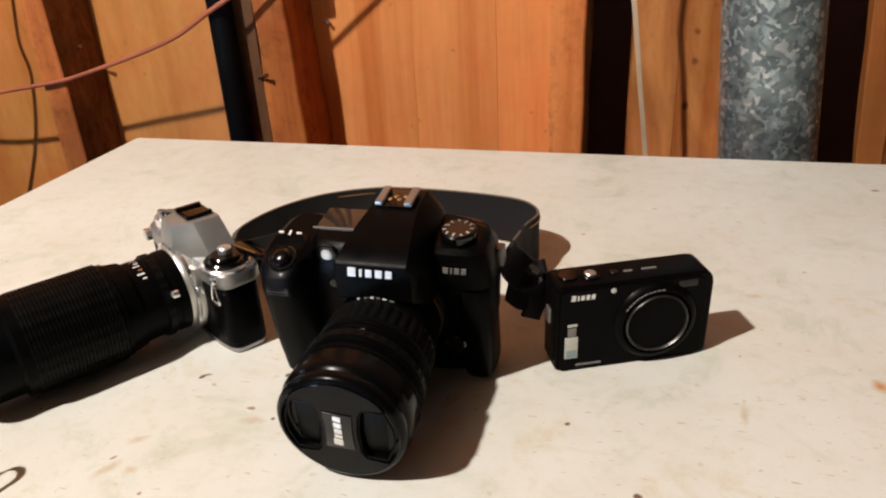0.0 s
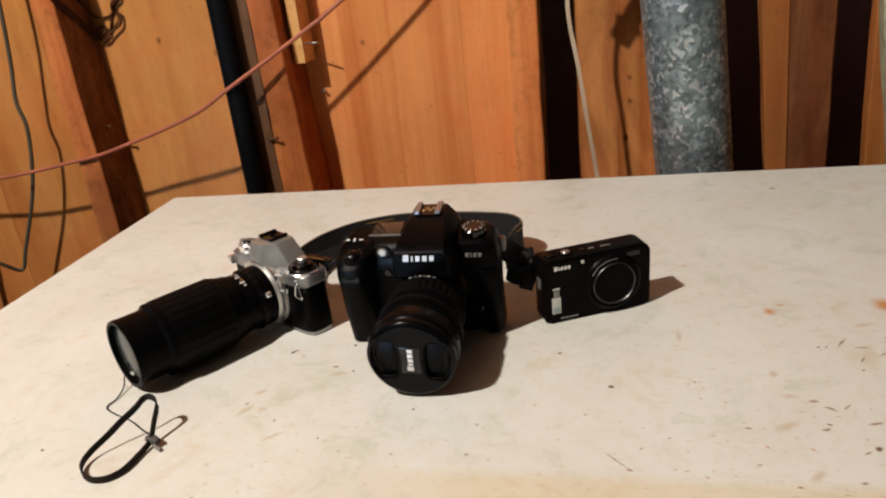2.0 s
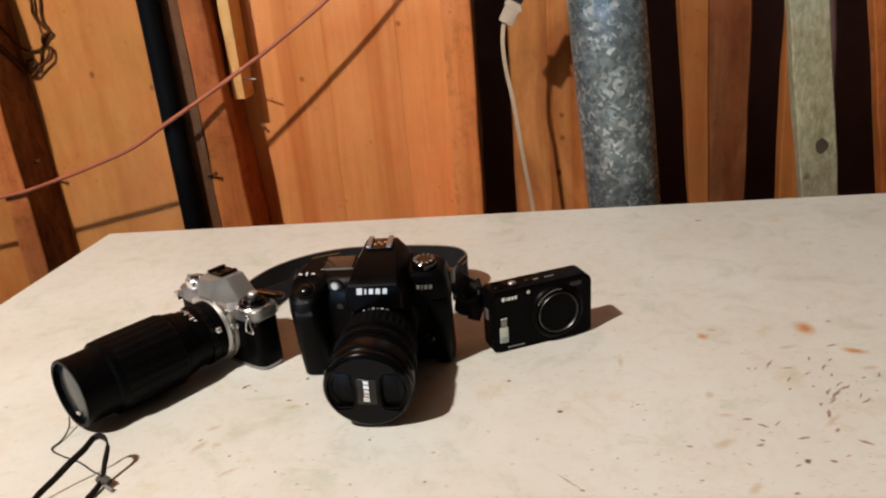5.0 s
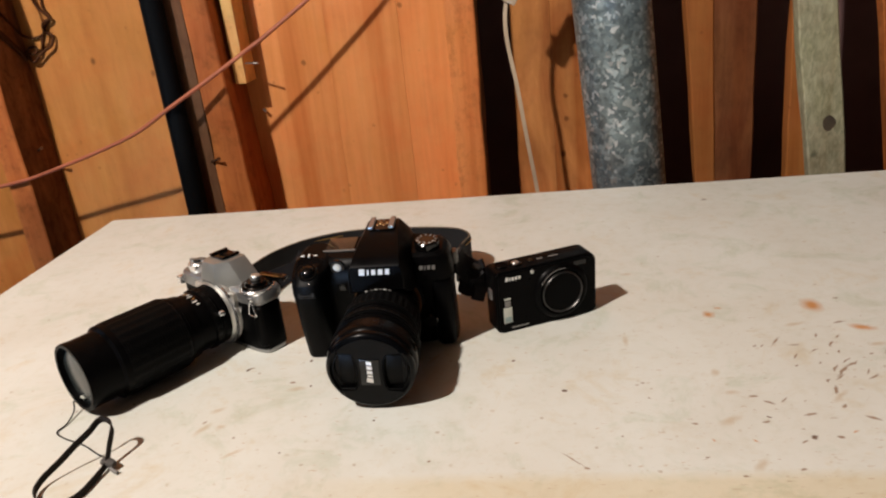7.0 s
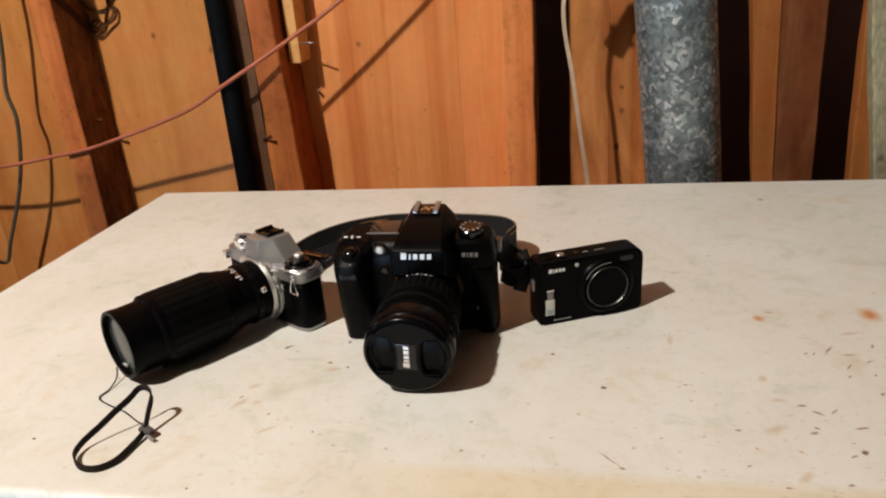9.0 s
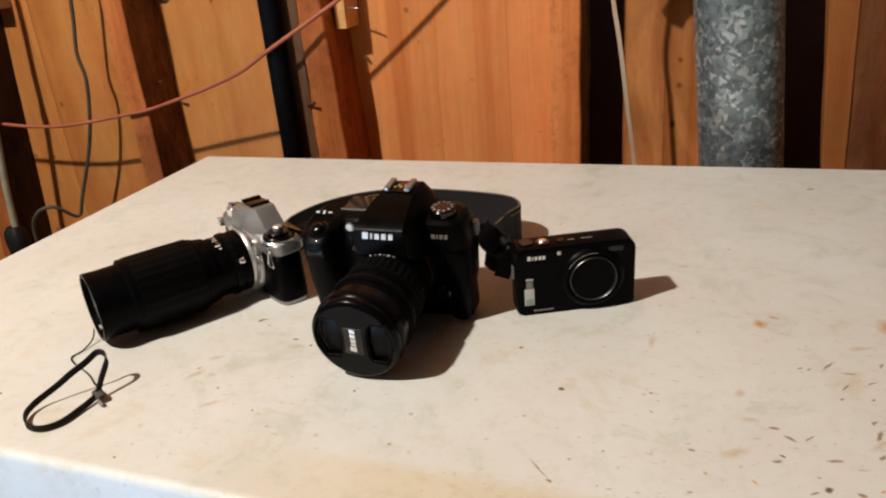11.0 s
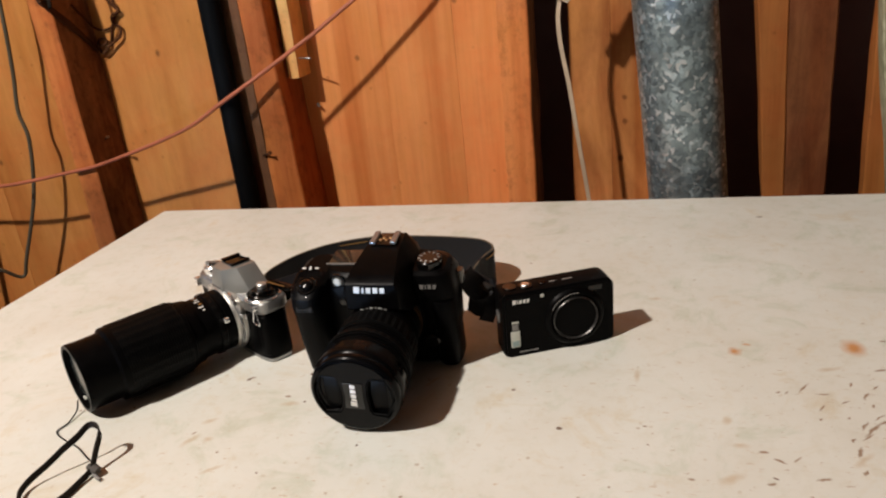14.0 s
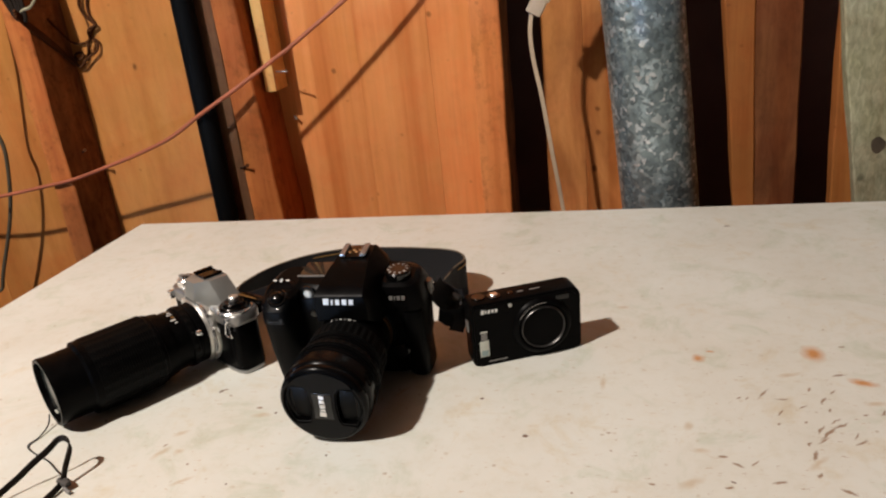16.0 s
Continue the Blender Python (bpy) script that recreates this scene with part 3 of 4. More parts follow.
lid = part("lid", rounded_slab(X0, X1, Y0, Y1, -0.045, 0.0, 0.008, 0.006), M_LID, freezer, "off-white enamel lid with rust and scratches")
for v in lid.data.vertices:
    if v.co.y > 0.2:
        v.co.y += 0.0105 * (v.co.x + 0.15)
lid.location = (0, 0, TOP)
part("gasket", box(X0 + 0.012, X1 - 0.012, Y0 + 0.012, Y1 - 0.012, TOP - 0.055, TOP - 0.0452, 0), M_GASKET, freezer, "grey rubber gasket")
part("body", box(X0 + 0.004, X1 - 0.004, Y0 + 0.004, Y1 - 0.004, 0.04, TOP - 0.0552, 0.006), M_FREEZER, freezer, "white enamel cabinet")
for x in (X0 + 0.08, X1 - 0.08):
    for y in (Y0 + 0.08, Y1 - 0.08):
        part("foot", moved(disc(0.02, 0, 0.0398), pose(x, y, 0)), M_RUBBER, freezer)

# ---- against the wall ----
pipe = thing("black_pipe", "black plastic pipe running up the wall", "pipe", pose(-0.4235, 0.583, 0))
part("tube", tube([(0, 0, 0.002), (0, 0, 1.2), (0, 0, ROOM[3] - 0.002)], 0.0165, 20, 2), M_ABS, pipe)
part("clamp", moved(disc(0.019, 0, 0.02), pose(0, 0, 1.55)), M_STEEL, pipe, "steel pipe clamp")

duct = thing("metal_duct", "galvanised steel round duct with spangled surface", "duct", pose(0.267, 0.612, TOP) @ pose(0, 0, 0, 0, -4.8, 0))
part("tube", tube([(0, 0, -0.85), (0, 0, 0), (0, 0, 1.42)], 0.0555, 40, 2), M_DUCT, duct)
for z in (-0.5, 0.62):
    part("joint_bead", moved(disc(0.0572, 0, 0.008, 0.003, 40), pose(0, 0, z)), M_DUCT, duct)

stick = thing("pine_offcut", "pale new pine offcut nailed beside a stud", "offcut", pose(0, 0, TOP))
part("stick", box(-0.3375, -0.3195, 0.6305, WALL - 0.003, 0.157, 1.0, 0.001), M_NEW, stick)
part("nail", tube([(-0.3195, 0.640, 0.187), (-0.294, 0.628, 0.187)], 0.0014, 8, 1), M_STEEL, stick, "bent steel nail")
part("nail", tube([(-0.318, 0.682, 0.105), (-0.313, 0.672, 0.1045), (-0.311, 0.670, 0.1045)], 0.0022, 8, 1), M_STEEL, stick, "steel nail")
for x, y, z in ((-0.384, 0.598, 0.045), (-0.709, 0.640, 0.075)):
    n = thing("nail", "rusty nail in the timber wall", "nail", pose(x, y, TOP + z), "rusty nails")
    part("shank", tube([(-0.006, 0, -0.003), (0.012, -0.012, 0.004)], 0.0018, 8, 1), M_DARKSTUD, n)
    part("head", moved(disc(0.0032, 0, 0.0015, 0.0004, 12), pose(0.012, -0.012, 0.004, 70, 0, 40)), M_TWINE, n)

cord = thing("extension_cord", "faded orange extension cord sagging along the wall", "cord", pose(0, 0, TOP))
part("cable", tube([(-1.62, 0.585, 0.13), (-1.35, 0.583, 0.06), (-1.13, 0.583, 0.021), (-1.056, 0.583, 0.013), (-0.985, 0.5865, 0.007), (-0.913, 0.5865, 0.008), (-0.843, 0.5865, 0.016), (-0.771, 0.5865, 0.027), (-0.704, 0.5865, 0.038), (-0.637, 0.583, 0.056), (-0.565, 0.576, 0.077), (-0.488, 0.568, 0.104), (-0.422, 0.561, 0.139), (-0.354, 0.572, 0.176), (-0.286, 0.584, 0.215), (-0.250, 0.590, 0.2365), (-0.136, 0.606, 0.314), (-0.0265, 0.611, 0.42), (0.10, 0.588, 0.60)], 0.0032, 12, 6), M_CORD, cord)

wire = thing("hanging_cable", "grey-green cable hanging against the boards", "cable", pose(0.0195, -0.019, TOP + 0.004))
part("cable", tube([(-0.84, 0.655, 0.60), (-0.845, 0.645, 0.40), (-0.853, 0.640, 0.281), (-0.868, 0.642, 0.195), (-0.880, 0.640, 0.13), (-0.876, 0.640, 0.075), (-0.905, 0.640, -0.03), (-0.965, 0.640, -0.15), (-0.985, 0.636, -0.19), (-1.00, 0.60, -0.158), (-1.03, 0.585, -0.165), (-1.055, 0.585, -0.205), (-1.06, 0.59, -0.30)], 0.0035, 10, 8), M_WIRE, wire)

coil = thing("twine_coil", "tangled brown twine beside a stud, its shadow modelled as strands", "twine", pose(0, 0, TOP))
# the first two strands stand in for the twine's shadow on the boards
for r, strand in (
        (0.0022, [(-0.6400, 0.645, 0.42), (-0.6428, 0.64, 0.3341), (-0.6459, 0.64, 0.3149), (-0.6396, 0.64, 0.298), (-0.6286, 0.64, 0.2872), (-0.6245, 0.64, 0.2819), (-0.6373, 0.637, 0.2762), (-0.641, 0.64, 0.2631), (-0.63, 0.642, 0.2555), (-0.6342, 0.64, 0.2406), (-0.6501, 0.638, 0.2315), (-0.6595, 0.637, 0.2253), (-0.6716, 0.638, 0.2164), (-0.6797, 0.64, 0.2215), (-0.6789, 0.641, 0.237), (-0.6649, 0.64, 0.2394), (-0.6613, 0.636, 0.2323), (-0.6718, 0.636, 0.2289), (-0.6799, 0.638, 0.2336)]),
        (0.0024, [(-0.6240, 0.65, 0.42), (-0.6306, 0.645, 0.3329), (-0.6346, 0.645, 0.3137), (-0.6345, 0.645, 0.2972), (-0.6286, 0.645, 0.2851), (-0.6401, 0.645, 0.2709), (-0.6476, 0.645, 0.258), (-0.6523, 0.645, 0.2482), (-0.6562, 0.645, 0.2347), (-0.6609, 0.645, 0.2247)]),
        (0.0019, [(-0.7085, 0.640, 0.300), (-0.7085, 0.668, 0.2713), (-0.7030, 0.674, 0.2594), (-0.690, 0.677, 0.2541), (-0.671, 0.677, 0.2574), (-0.6605, 0.677, 0.2717)])):
    part("strand", tube([(x - 0.0225 * (r > 0.002), y + 0.034 * (r > 0.002), z) for x, y, z in strand], r, 8, 6), M_TWINE, coil)
for k in range(3):
    part("strand", tube([(-0.7075, 0.5700, 0.3111 + 0.004 * k), (-0.7075, 0.5900, 0.2920 + 0.004 * k), (-0.7075 + 0.001 * k, 0.619, 0.2680 + 0.0035 * k), (-0.7070, 0.647, 0.2450 + 0.003 * k), (-0.7060, 0.672, 0.2210 + 0.002 * k)], 0.0028, 8, 6), M_TWINE, coil, "thick reddish strand")
for k in range(3):
    part("strand", tube([(-0.745 + 0.010 * k, 0.586, 0.43), (-0.738 + 0.010 * k, 0.584, 0.36), (-0.724 + 0.008 * k, 0.584, 0.318 - 0.005 * (k % 3)), (-0.714 + 0.006 * k, 0.584, 0.306 + 0.006 * (k % 2)), (-0.715 + 0.006 * k, 0.586, 0.345), (-0.722 + 0.006 * k, 0.587, 0.43)], 0.0034, 8, 6), M_LOOP, coil, "dark cord bight")
part("green_wire", tube([(-0.718, 0.585, 0.309), (-0.7035, 0.583, 0.3178), (-0.688, 0.583, 0.3213), (-0.676, 0.583, 0.3311), (-0.671, 0.585, 0.3414), (-0.675, 0.586, 0.3508), (-0.684, 0.587, 0.43)], 0.0024, 8, 6), M_GREEN, coil, "pale green wire")

conduit = thing("power_cord", "pale grey power cord hanging with a black plug", "cord", pose(0, 0, TOP))
part("tube", tube([(-0.99, 0.568, 2.03), (-1.0, 0.568, 0.8), (-1.018, 0.568, 0.34), (-1.029, 0.568, 0.21), (-1.034, 0.568, 0.138), (-1.038, 0.566, 0.10), (-1.048, 0.568, 0.042), (-1.067, 0.568, -0.062), (-1.078, 0.568, -0.13), (-1.086, 0.568, -0.2)], 0.0066, 14, 4), M_CONDUIT, conduit)
part("coupling", moved(disc(0.0082, -0.012, 0.012), pose(-1.036, 0.567, 0.115)), M_CONDUIT, conduit)
outlet = thing("outlet_box", "beige metal outlet box fixed beside a stud", "outlet", pose(0, 0, TOP))
part("shell", box(-1.081, -1.046, 0.640, 0.680, 0.2140, 0.34, 0.004), M_BEIGE, outlet, "beige metal box")
for sx, sz in ((-1.070, 0.232), (-1.057, 0.233), (-1.064, 0.29)):
    part("screw", moved(disc(0.004, 0, 0.002, 0.0005, 12), pose(sx, 0.6398, sz, 90, 0, 0)), M_TWINE, outlet)
PLUG = pose(-1.088, 0.566, -0.225)
plug = part("plug", moved(skin([rounded(0, 0, hx, hx * 0.9, z, 3) for z, hx in ((-0.05, 0.010), (-0.04, 0.018), (0.0, 0.022), (0.02, 0.020), (0.03, 0.013))]), PLUG), M_RUBBER, conduit, "black rubber plug")
part("cord_end", moved(tube([(0, 0, -0.05), (0.01, 0.002, -0.12), (-0.01, 0.002, -0.3), (0, 0.0, -0.62)], 0.005, 10, 6), PLUG), M_RUBBER, conduit)

white = thing("ivory_cable", "ivory flat cable hanging with a connector on top", "cable", pose(0, 0, TOP))
part("cable", ribbon([(0.100, 0.575, 0.250), (0.096, 0.575, 0.222), (0.098, 0.578, 0.185), (0.107, 0.580, 0.13), (0.117, 0.584, 0.05), (0.129, 0.588, -0.04), (0.142, 0.592, -0.16), (0.15, 0.594, -0.3)], 0.0056, 0.0035, 6, lean=lambda f: (1, 0, 0)), M_WHITECABLE, white)
HOLD = pose(0.104, 0.575, 0.250, 0, 30, 0)
part("connector", moved(box(-0.011, 0.011, -0.008, 0.008, -0.006, 0.026, 0.003), HOLD), M_WHITECABLE, white, "ivory plastic connector")
part("connector_lip", moved(box(-0.013, 0.013, -0.010, 0.010, 0.016, 0.022, 0.001), HOLD), M_WHITECABLE, white)
part("black_plug", moved(box(-0.009, 0.009, -0.007, 0.007, 0.026, 0.060, 0.003), HOLD), M_RUBBER, white, "black rubber plug end")
part("upper_cable", tube([(0.131, 0.575, 0.298), (0.138, 0.578, 0.34), (0.125, 0.582, 0.45), (0.12, 0.584, 0.9)], 0.004, 8, 6), M_RUBBER, white)

tub = thing("blue_tub", "blue plastic tub on the floor beside the freezer", "tub", pose(-0.97, 0.30, -0.0))
outer = [rounded(0, 0, hx, hx * 0.72, z, 5, 48) for z, hx in ((0.0, 0.20), (0.02, 0.21), (0.54, 0.24), (0.60, 0.243))]
inner = [rounded(0, 0, hx, hx * 0.72, z, 5, 48) for z, hx in ((0.60, 0.236), (0.03, 0.205))]
part("shell", skin(outer + inner), M_BLUE, tub)
part("rim", skin([rounded(0, 0, hx, hx * 0.73, z, 5, 48) for z, hx in ((0.565, 0.242), (0.565, 0.256), (0.602, 0.256), (0.602, 0.242))], caps=False), M_BLUE, tub, "rolled blue rim")


# ---- digital reflex camera ----
SLR = pose(0.0, 0.052, TOP) @ pose(0, 0, 0, 7.5, 0, 0.7)
slr = thing("reflex_camera", "black digital reflex camera with capped zoom lens", "camera", SLR)
AXIS = 0.050
# body, grip and prism hump
part("body", skin([rounded(cx, cy, hx, hy, z, p) for z, cx, cy, hx, hy, p in (
    (0.0, -0.008, 0.016, 0.048, 0.018, 5), (0.003, -0.007, 0.015, 0.054, 0.023, 5), (0.030, -0.006, 0.014, 0.059, 0.026, 5),
    (0.062, -0.006, 0.014, 0.061, 0.027, 5), (0.078, -0.005, 0.013, 0.059, 0.027, 4.5), (0.086, -0.004, 0.013, 0.054, 0.024, 4), (0.0895, -0.004, 0.013, 0.046, 0.019, 4))]), M_SHELL, slr)
part("grip", skin([rounded(cx, cy, hx, hy, z, p) for z, cx, cy, hx, hy, p in (
    (0.0005, -0.064, 0.004, 0.011, 0.022, 3.5), (0.004, -0.064, 0.002, 0.0140, 0.028, 3.5), (0.035, -0.064, 0.000, 0.0142, 0.031, 3.2),
    (0.058, -0.0635, -0.001, 0.0140, 0.032, 3.2), (0.072, -0.0625, -0.002, 0.0150, 0.033, 3.2), (0.081, -0.0615, -0.002, 0.0158, 0.032, 3.0),
    (0.087, -0.0605, 0.000, 0.0145, 0.028, 3.0), (0.090, -0.060, 0.002, 0.0105, 0.021, 3.0))]), M_BLACK, slr, "black rubber-covered hand grip")
part("shoulder", skin([rounded(cx, cy, hx, hy, z, 4) for z, cx, cy, hx, hy in (
    (0.068, 0.038, 0.006, 0.0185, 0.019), (0.084, 0.037, 0.006, 0.0180, 0.0185), (0.0895, 0.036, 0.006, 0.0165, 0.017), (0.0915, 0.036, 0.006, 0.013, 0.0135))]), M_SHELL, slr)
hump_rings = []
for y, wb, zb, ws, zs, wt, zt in (
        (-0.0412, 0.0205, 0.0790, 0.0210, 0.0925, 0.0190, 0.1000), (-0.0398, 0.0215, 0.0770, 0.0222, 0.0935, 0.0194, 0.1016), (-0.0300, 0.0262, 0.0700, 0.0230, 0.0945, 0.0182, 0.1044),
        (-0.0120, 0.0290, 0.0680, 0.0222, 0.0960, 0.0158, 0.1076), (0.0020, 0.0290, 0.0680, 0.0224, 0.0970, 0.0140, 0.1086), (0.0240, 0.0280, 0.0680, 0.0208, 0.0970, 0.0132, 0.1086),
        (0.0360, 0.0270, 0.0680, 0.0188, 0.0930, 0.0105, 0.1030), (0.0400, 0.0260, 0.0680, 0.0170, 0.0870, 0.0095, 0.0940)):
    hump_rings.append([(wb, y, zb), (ws, y, zs), (wt, y, zt), (-wt, y, zt), (-ws, y, zs), (-wb, y, zb)])
hump = skin(hump_rings)
bmesh.ops.bevel(hump, geom=[e for e in hump.edges if e.calc_face_angle(0) > 0.25], offset=0.0016, segments=2, profile=0.6, affect="EDGES")
part("prism_hump", hump, M_SHELL, slr, "black pentaprism hump with closed flash")
shoe = part("hot_shoe", box(-0.0095, 0.0095, 0.003, 0.022, 0.1080, 0.1102, 0.0005), M_GLOSS, slr, "black flash shoe plate")
for x in (-0.0085, 0.0085):
    part("rail", box(x - 0.0022, x + 0.0022, 0.003, 0.022, 0.1102, 0.1126, 0.0006), M_CHROME, shoe, "worn metal shoe rail")
for k in range(4):
    part("contact", moved(disc(0.0014, 0.1101, 0.1106, 0.0002, 12), pose(-0.004 + 0.0027 * k, 0.011 + 0.003 * (k % 2), 0)), M_BRASS, shoe)
part("maker_mark", moved(word_bars((0.0044, 0.0014, 0.0034, 0.0036, 0.0034), 0.0054, 0.0020), pose(-0.0008, -0.0415, 0.0960, 0, 0, 0)), M_WHITE, slr, "white lettering bars")
part("model_mark", moved(word_bars((0.0030, 0.0010, 0.0026, 0.0026), 0.0036, 0.0013, low=0.98), pose(0.0365, -0.0128, 0.0805, -2, 0, 0)), M_GREYPRINT, slr, "grey lettering bars")
part("grip_head", moved(skin([rounded(0, 0, hx, hy, z, 3) for z, hx, hy in ((-0.004, 0.0135, 0.0165), (0.003, 0.0138, 0.0170), (0.0062, 0.0126, 0.0158), (0.0074, 0.0105, 0.0132))]), pose(-0.0618, -0.0150, 0.0815, 20, 0, 0)), M_CAP, slr, "glossy shutter button housing")
wheel = moved(lathe([(0, 0.0034), (0.0006, 0.0042), (0.0134, 0.0042), (0.014, 0.0034)], 48, 24, 0.0006, 0.0004, 0.0136), pose(-0.0548, -0.0310, 0.0720, 0, 0, -90))
part("command_dial", wheel, M_RUBBER, slr, "ribbed black command dial")
part("side_panel", skin([rounded(0.0460, 0.0010, hx, hy, z, 3.2) for z, hx, hy in ((0.004, 0.0080, 0.0145), (0.007, 0.0098, 0.0165), (0.062, 0.0100, 0.0168), (0.066, 0.0085, 0.0150))]), M_BLACK, slr, "black rubber side panel")
part("lens_release", moved(lathe([(0, 0.0062), (0.003, 0.0062), (0.0042, 0.0052), (0.0044, 0.002)], 28), pose(0.0345, -0.0125, 0.0300)), M_GLOSS, slr, "round lens release button")
part("preview_button", moved(lathe([(0, 0.0036), (0.002, 0.0036), (0.0028, 0.0026)], 20), pose(-0.0365, -0.0115, 0.0660)), M_GLOSS, slr)
part("mount_flange", moved(lathe([(0, 0.0284), (0.0036, 0.0284), (0.0046, 0.0280), (0.0048, 0.0262)], 56), pose(0, -0.0135, AXIS)), M_BRONZE, slr, "bronze-toned lens mount ring")
part("focus_lamp", moved(lathe([(0, 0.0040), (0.003, 0.0040), (0.0042, 0.0034), (0.0048, 0.0022)], 10), pose(-0.0385, -0.0085, 0.0845)), M_LAMP, slr, "clear round focus lamp")
part("lamp_bezel", moved(lathe([(0, 0.0066), (0.002, 0.0066), (0.0024, 0.0054)], 24), pose(-0.0385, -0.0098, 0.0845)), M_GLOSS, slr)
TRIG = pose(-0.0600, -0.0225, 0.0855, 26, 0, 0)
release = part("shutter_release", moved(disc(0.0086, 0.0, 0.0036, 0.001), TRIG), M_GLOSS, slr, "power switch collar")
part("button", moved(skin([rounded(0, 0, r, r, z, 2, 28) for z, r in ((0.0036, 0.0054), (0.0054, 0.0054), (0.0066, 0.0044), (0.0072, 0.0028), (0.0074, 0.0010))]), TRIG), M_GLOSS, release, "glossy shutter button")
part("power_lever", moved(prism([(-0.0026, -0.0003), (0.0, -0.0014), (0.0026, -0.0003), (0.0020, 0.0006), (-0.0020, 0.0006)], -0.0012, 0.0010, 0.0003), TRIG @ pose(0, -0.0088, 0.0012)), M_BRIGHT, release, "polished power switch lever")
for k, (w, h) in enumerate(((0.0030, 0.0013), (0.0013, 0.0036), (0.0030, 0.0013))):
    part("marking", moved(box(-w / 2, w / 2, -h / 2, h / 2, 0, 0.0005, 0), pose(-0.0680 + 0.0056 * k, -0.0050, 0.0932, 16, 0, 0)), M_WHITE, slr, "white index mark")
part("top_display", box(-0.052, -0.027, 0.008, 0.030, 0.0890, 0.0905, 0.0006), M_LCD, slr, "glossy top display")
part("display_rim", box(-0.0535, -0.0255, 0.0065, 0.0075, 0.0880, 0.0909, 0.0002), M_GREYPRINT, slr)
dial = part("mode_dial", moved(disc(0.0104, 0.0, 0.0075, 0.0012, 40), pose(0.0365, 0.003, 0.0910)), M_GLOSS, slr, "mode dial with white symbols")
for k in range(11):
    a = 2 * math.pi * k / 11
    part("symbol", moved(box(-0.0005, 0.0005, -0.0009 - 0.0005 * (k % 3), 0.0010, 0, 0.0003, 0), pose(0.0365 + 0.0077 * math.cos(a), 0.003 + 0.0077 * math.sin(a), 0.0986, 0, 0, math.degrees(a) - 90 + 25 * (k % 2))), M_SOFTPRINT if k > 5 else M_GREYPRINT, dial)
for s, x in ((-1, -0.0785), (1, 0.0565)):
    part("strap_lug", moved(box(-0.003, 0.003, -0.004, 0.004, -0.006, 0.006, 0.0015), pose(x, 0.016, 0.074)), M_DULL, slr, "metal strap lug")

# lens, pointing to -y from the mount
AT = pose(0, -0.0055, AXIS)
lens = part("zoom_lens", moved(lathe([(0, 0.0300), (0.008, 0.0300), (0.009, 0.0268), (0.012, 0.0268), (0.0125, 0.0275), (0.022, 0.0280), (0.026, 0.0286), (0.0265, 0.0290),
    (0.060, 0.0305), (0.0605, 0.0297), (0.064, 0.0300), (0.0645, 0.0315), (0.071, 0.0325), (0.0715, 0.0317), (0.076, 0.0322), (0.0765, 0.0332), (0.080, 0.0336)], 64), AT), M_SHELL, slr, "black zoom lens barrel")
part("front_rim", moved(lathe([(0.080, 0.0328), (0.0805, 0.0336), (0.088, 0.0343), (0.0925, 0.0345), (0.0945, 0.0338), (0.096, 0.0326)], 64), AT), M_CAP, lens, "glossy black front rim")
part("zoom_ring", moved(lathe([(0.0385, 0.0294)] + [(0.0395 + 0.0145 * k / 10, 0.0312 + 0.0006 * k / 10) for k in range(11)] + [(0.0548, 0.0302)], 144, 72, 0.0009, 0.0400, 0.0536), AT), M_RIB, lens, "ribbed rubber zoom ring")
part("focus_ring", moved(lathe([(0.0655, 0.0318)] + [(0.066 + 0.004 * k / 4, 0.0334) for k in range(5)] + [(0.0705, 0.0322)], 144, 72, 0.0006, 0.0665, 0.0695), AT), M_RIB, lens)
for d0, d1, r in ((0.0562, 0.0588, 0.0312), (0.0602, 0.0622, 0.0309), (0.0640, 0.0652, 0.0326), (0.0716, 0.0736, 0.0331), (0.0752, 0.0768, 0.0336), (0.0790, 0.0802, 0.0342)):
    part("barrel_band", moved(lathe([(d0, r - 0.001), (d0 + 0.0006, r), (d1 - 0.0006, r + 0.0002), (d1, r - 0.001)], 64), AT), M_SHELL, lens, "glossy black barrel band")
for a0, a1 in ((40, 75), (105, 140)):
    arc = [(0.0278 * math.cos(radians(a)), -0.0145, 0.0278 * math.sin(radians(a))) for a in range(a0, a1, 6)]
    part("gold_line", moved(tube(arc, 0.0006, 6, 2), AT), M_GOLD, lens, "thin gold line")
for k, a in enumerate((72, 80, 87, 94, 101, 110)):
    m = AT @ Matrix.Rotation(radians(90 - a), 4, "Y")
    part("scale_mark", moved(box(-0.0012 + 0.0002 * k, 0.0012, -0.0362, -0.0345, 0.0290, 0.0301, 0), m), M_WHITE if k % 2 else M_GREYPRINT, lens)
part("scale_dot", moved(box(-0.0008, 0.0008, -0.0634, -0.0618, 0.0295, 0.0305, 0.0003), AT @ Matrix.Rotation(radians(4), 4, "Y")), M_WHITE, lens)
# pinch cap
CAP = pose(0, -0.1015, AXIS)
cap = part("lens_cap", moved(lathe([(-0.002, 0.0320), (0.0005, 0.0334), (0.0042, 0.0334), (0.0060, 0.0322), (0.0066, 0.0308), (0.0062, 0.0301), (0.0030, 0.0299), (0.0028, 0.004)], 64), CAP), M_CAP, slr, "black pinch-type lens cap")
CAPF = CAP @ pose(0, -0.0066, 0, 0, 3, 0)
R = 0.0299
side = [(0.0120, 0.0168), (0.0096, 0.0120), (0.0088, 0.0), (0.0094, -0.0125), (0.0118, -0.0172)]
face = [(R * math.cos(radians(a)), R * math.sin(radians(a))) for a in range(35, 146, 10)] + [(-x, z) for x, z in side]
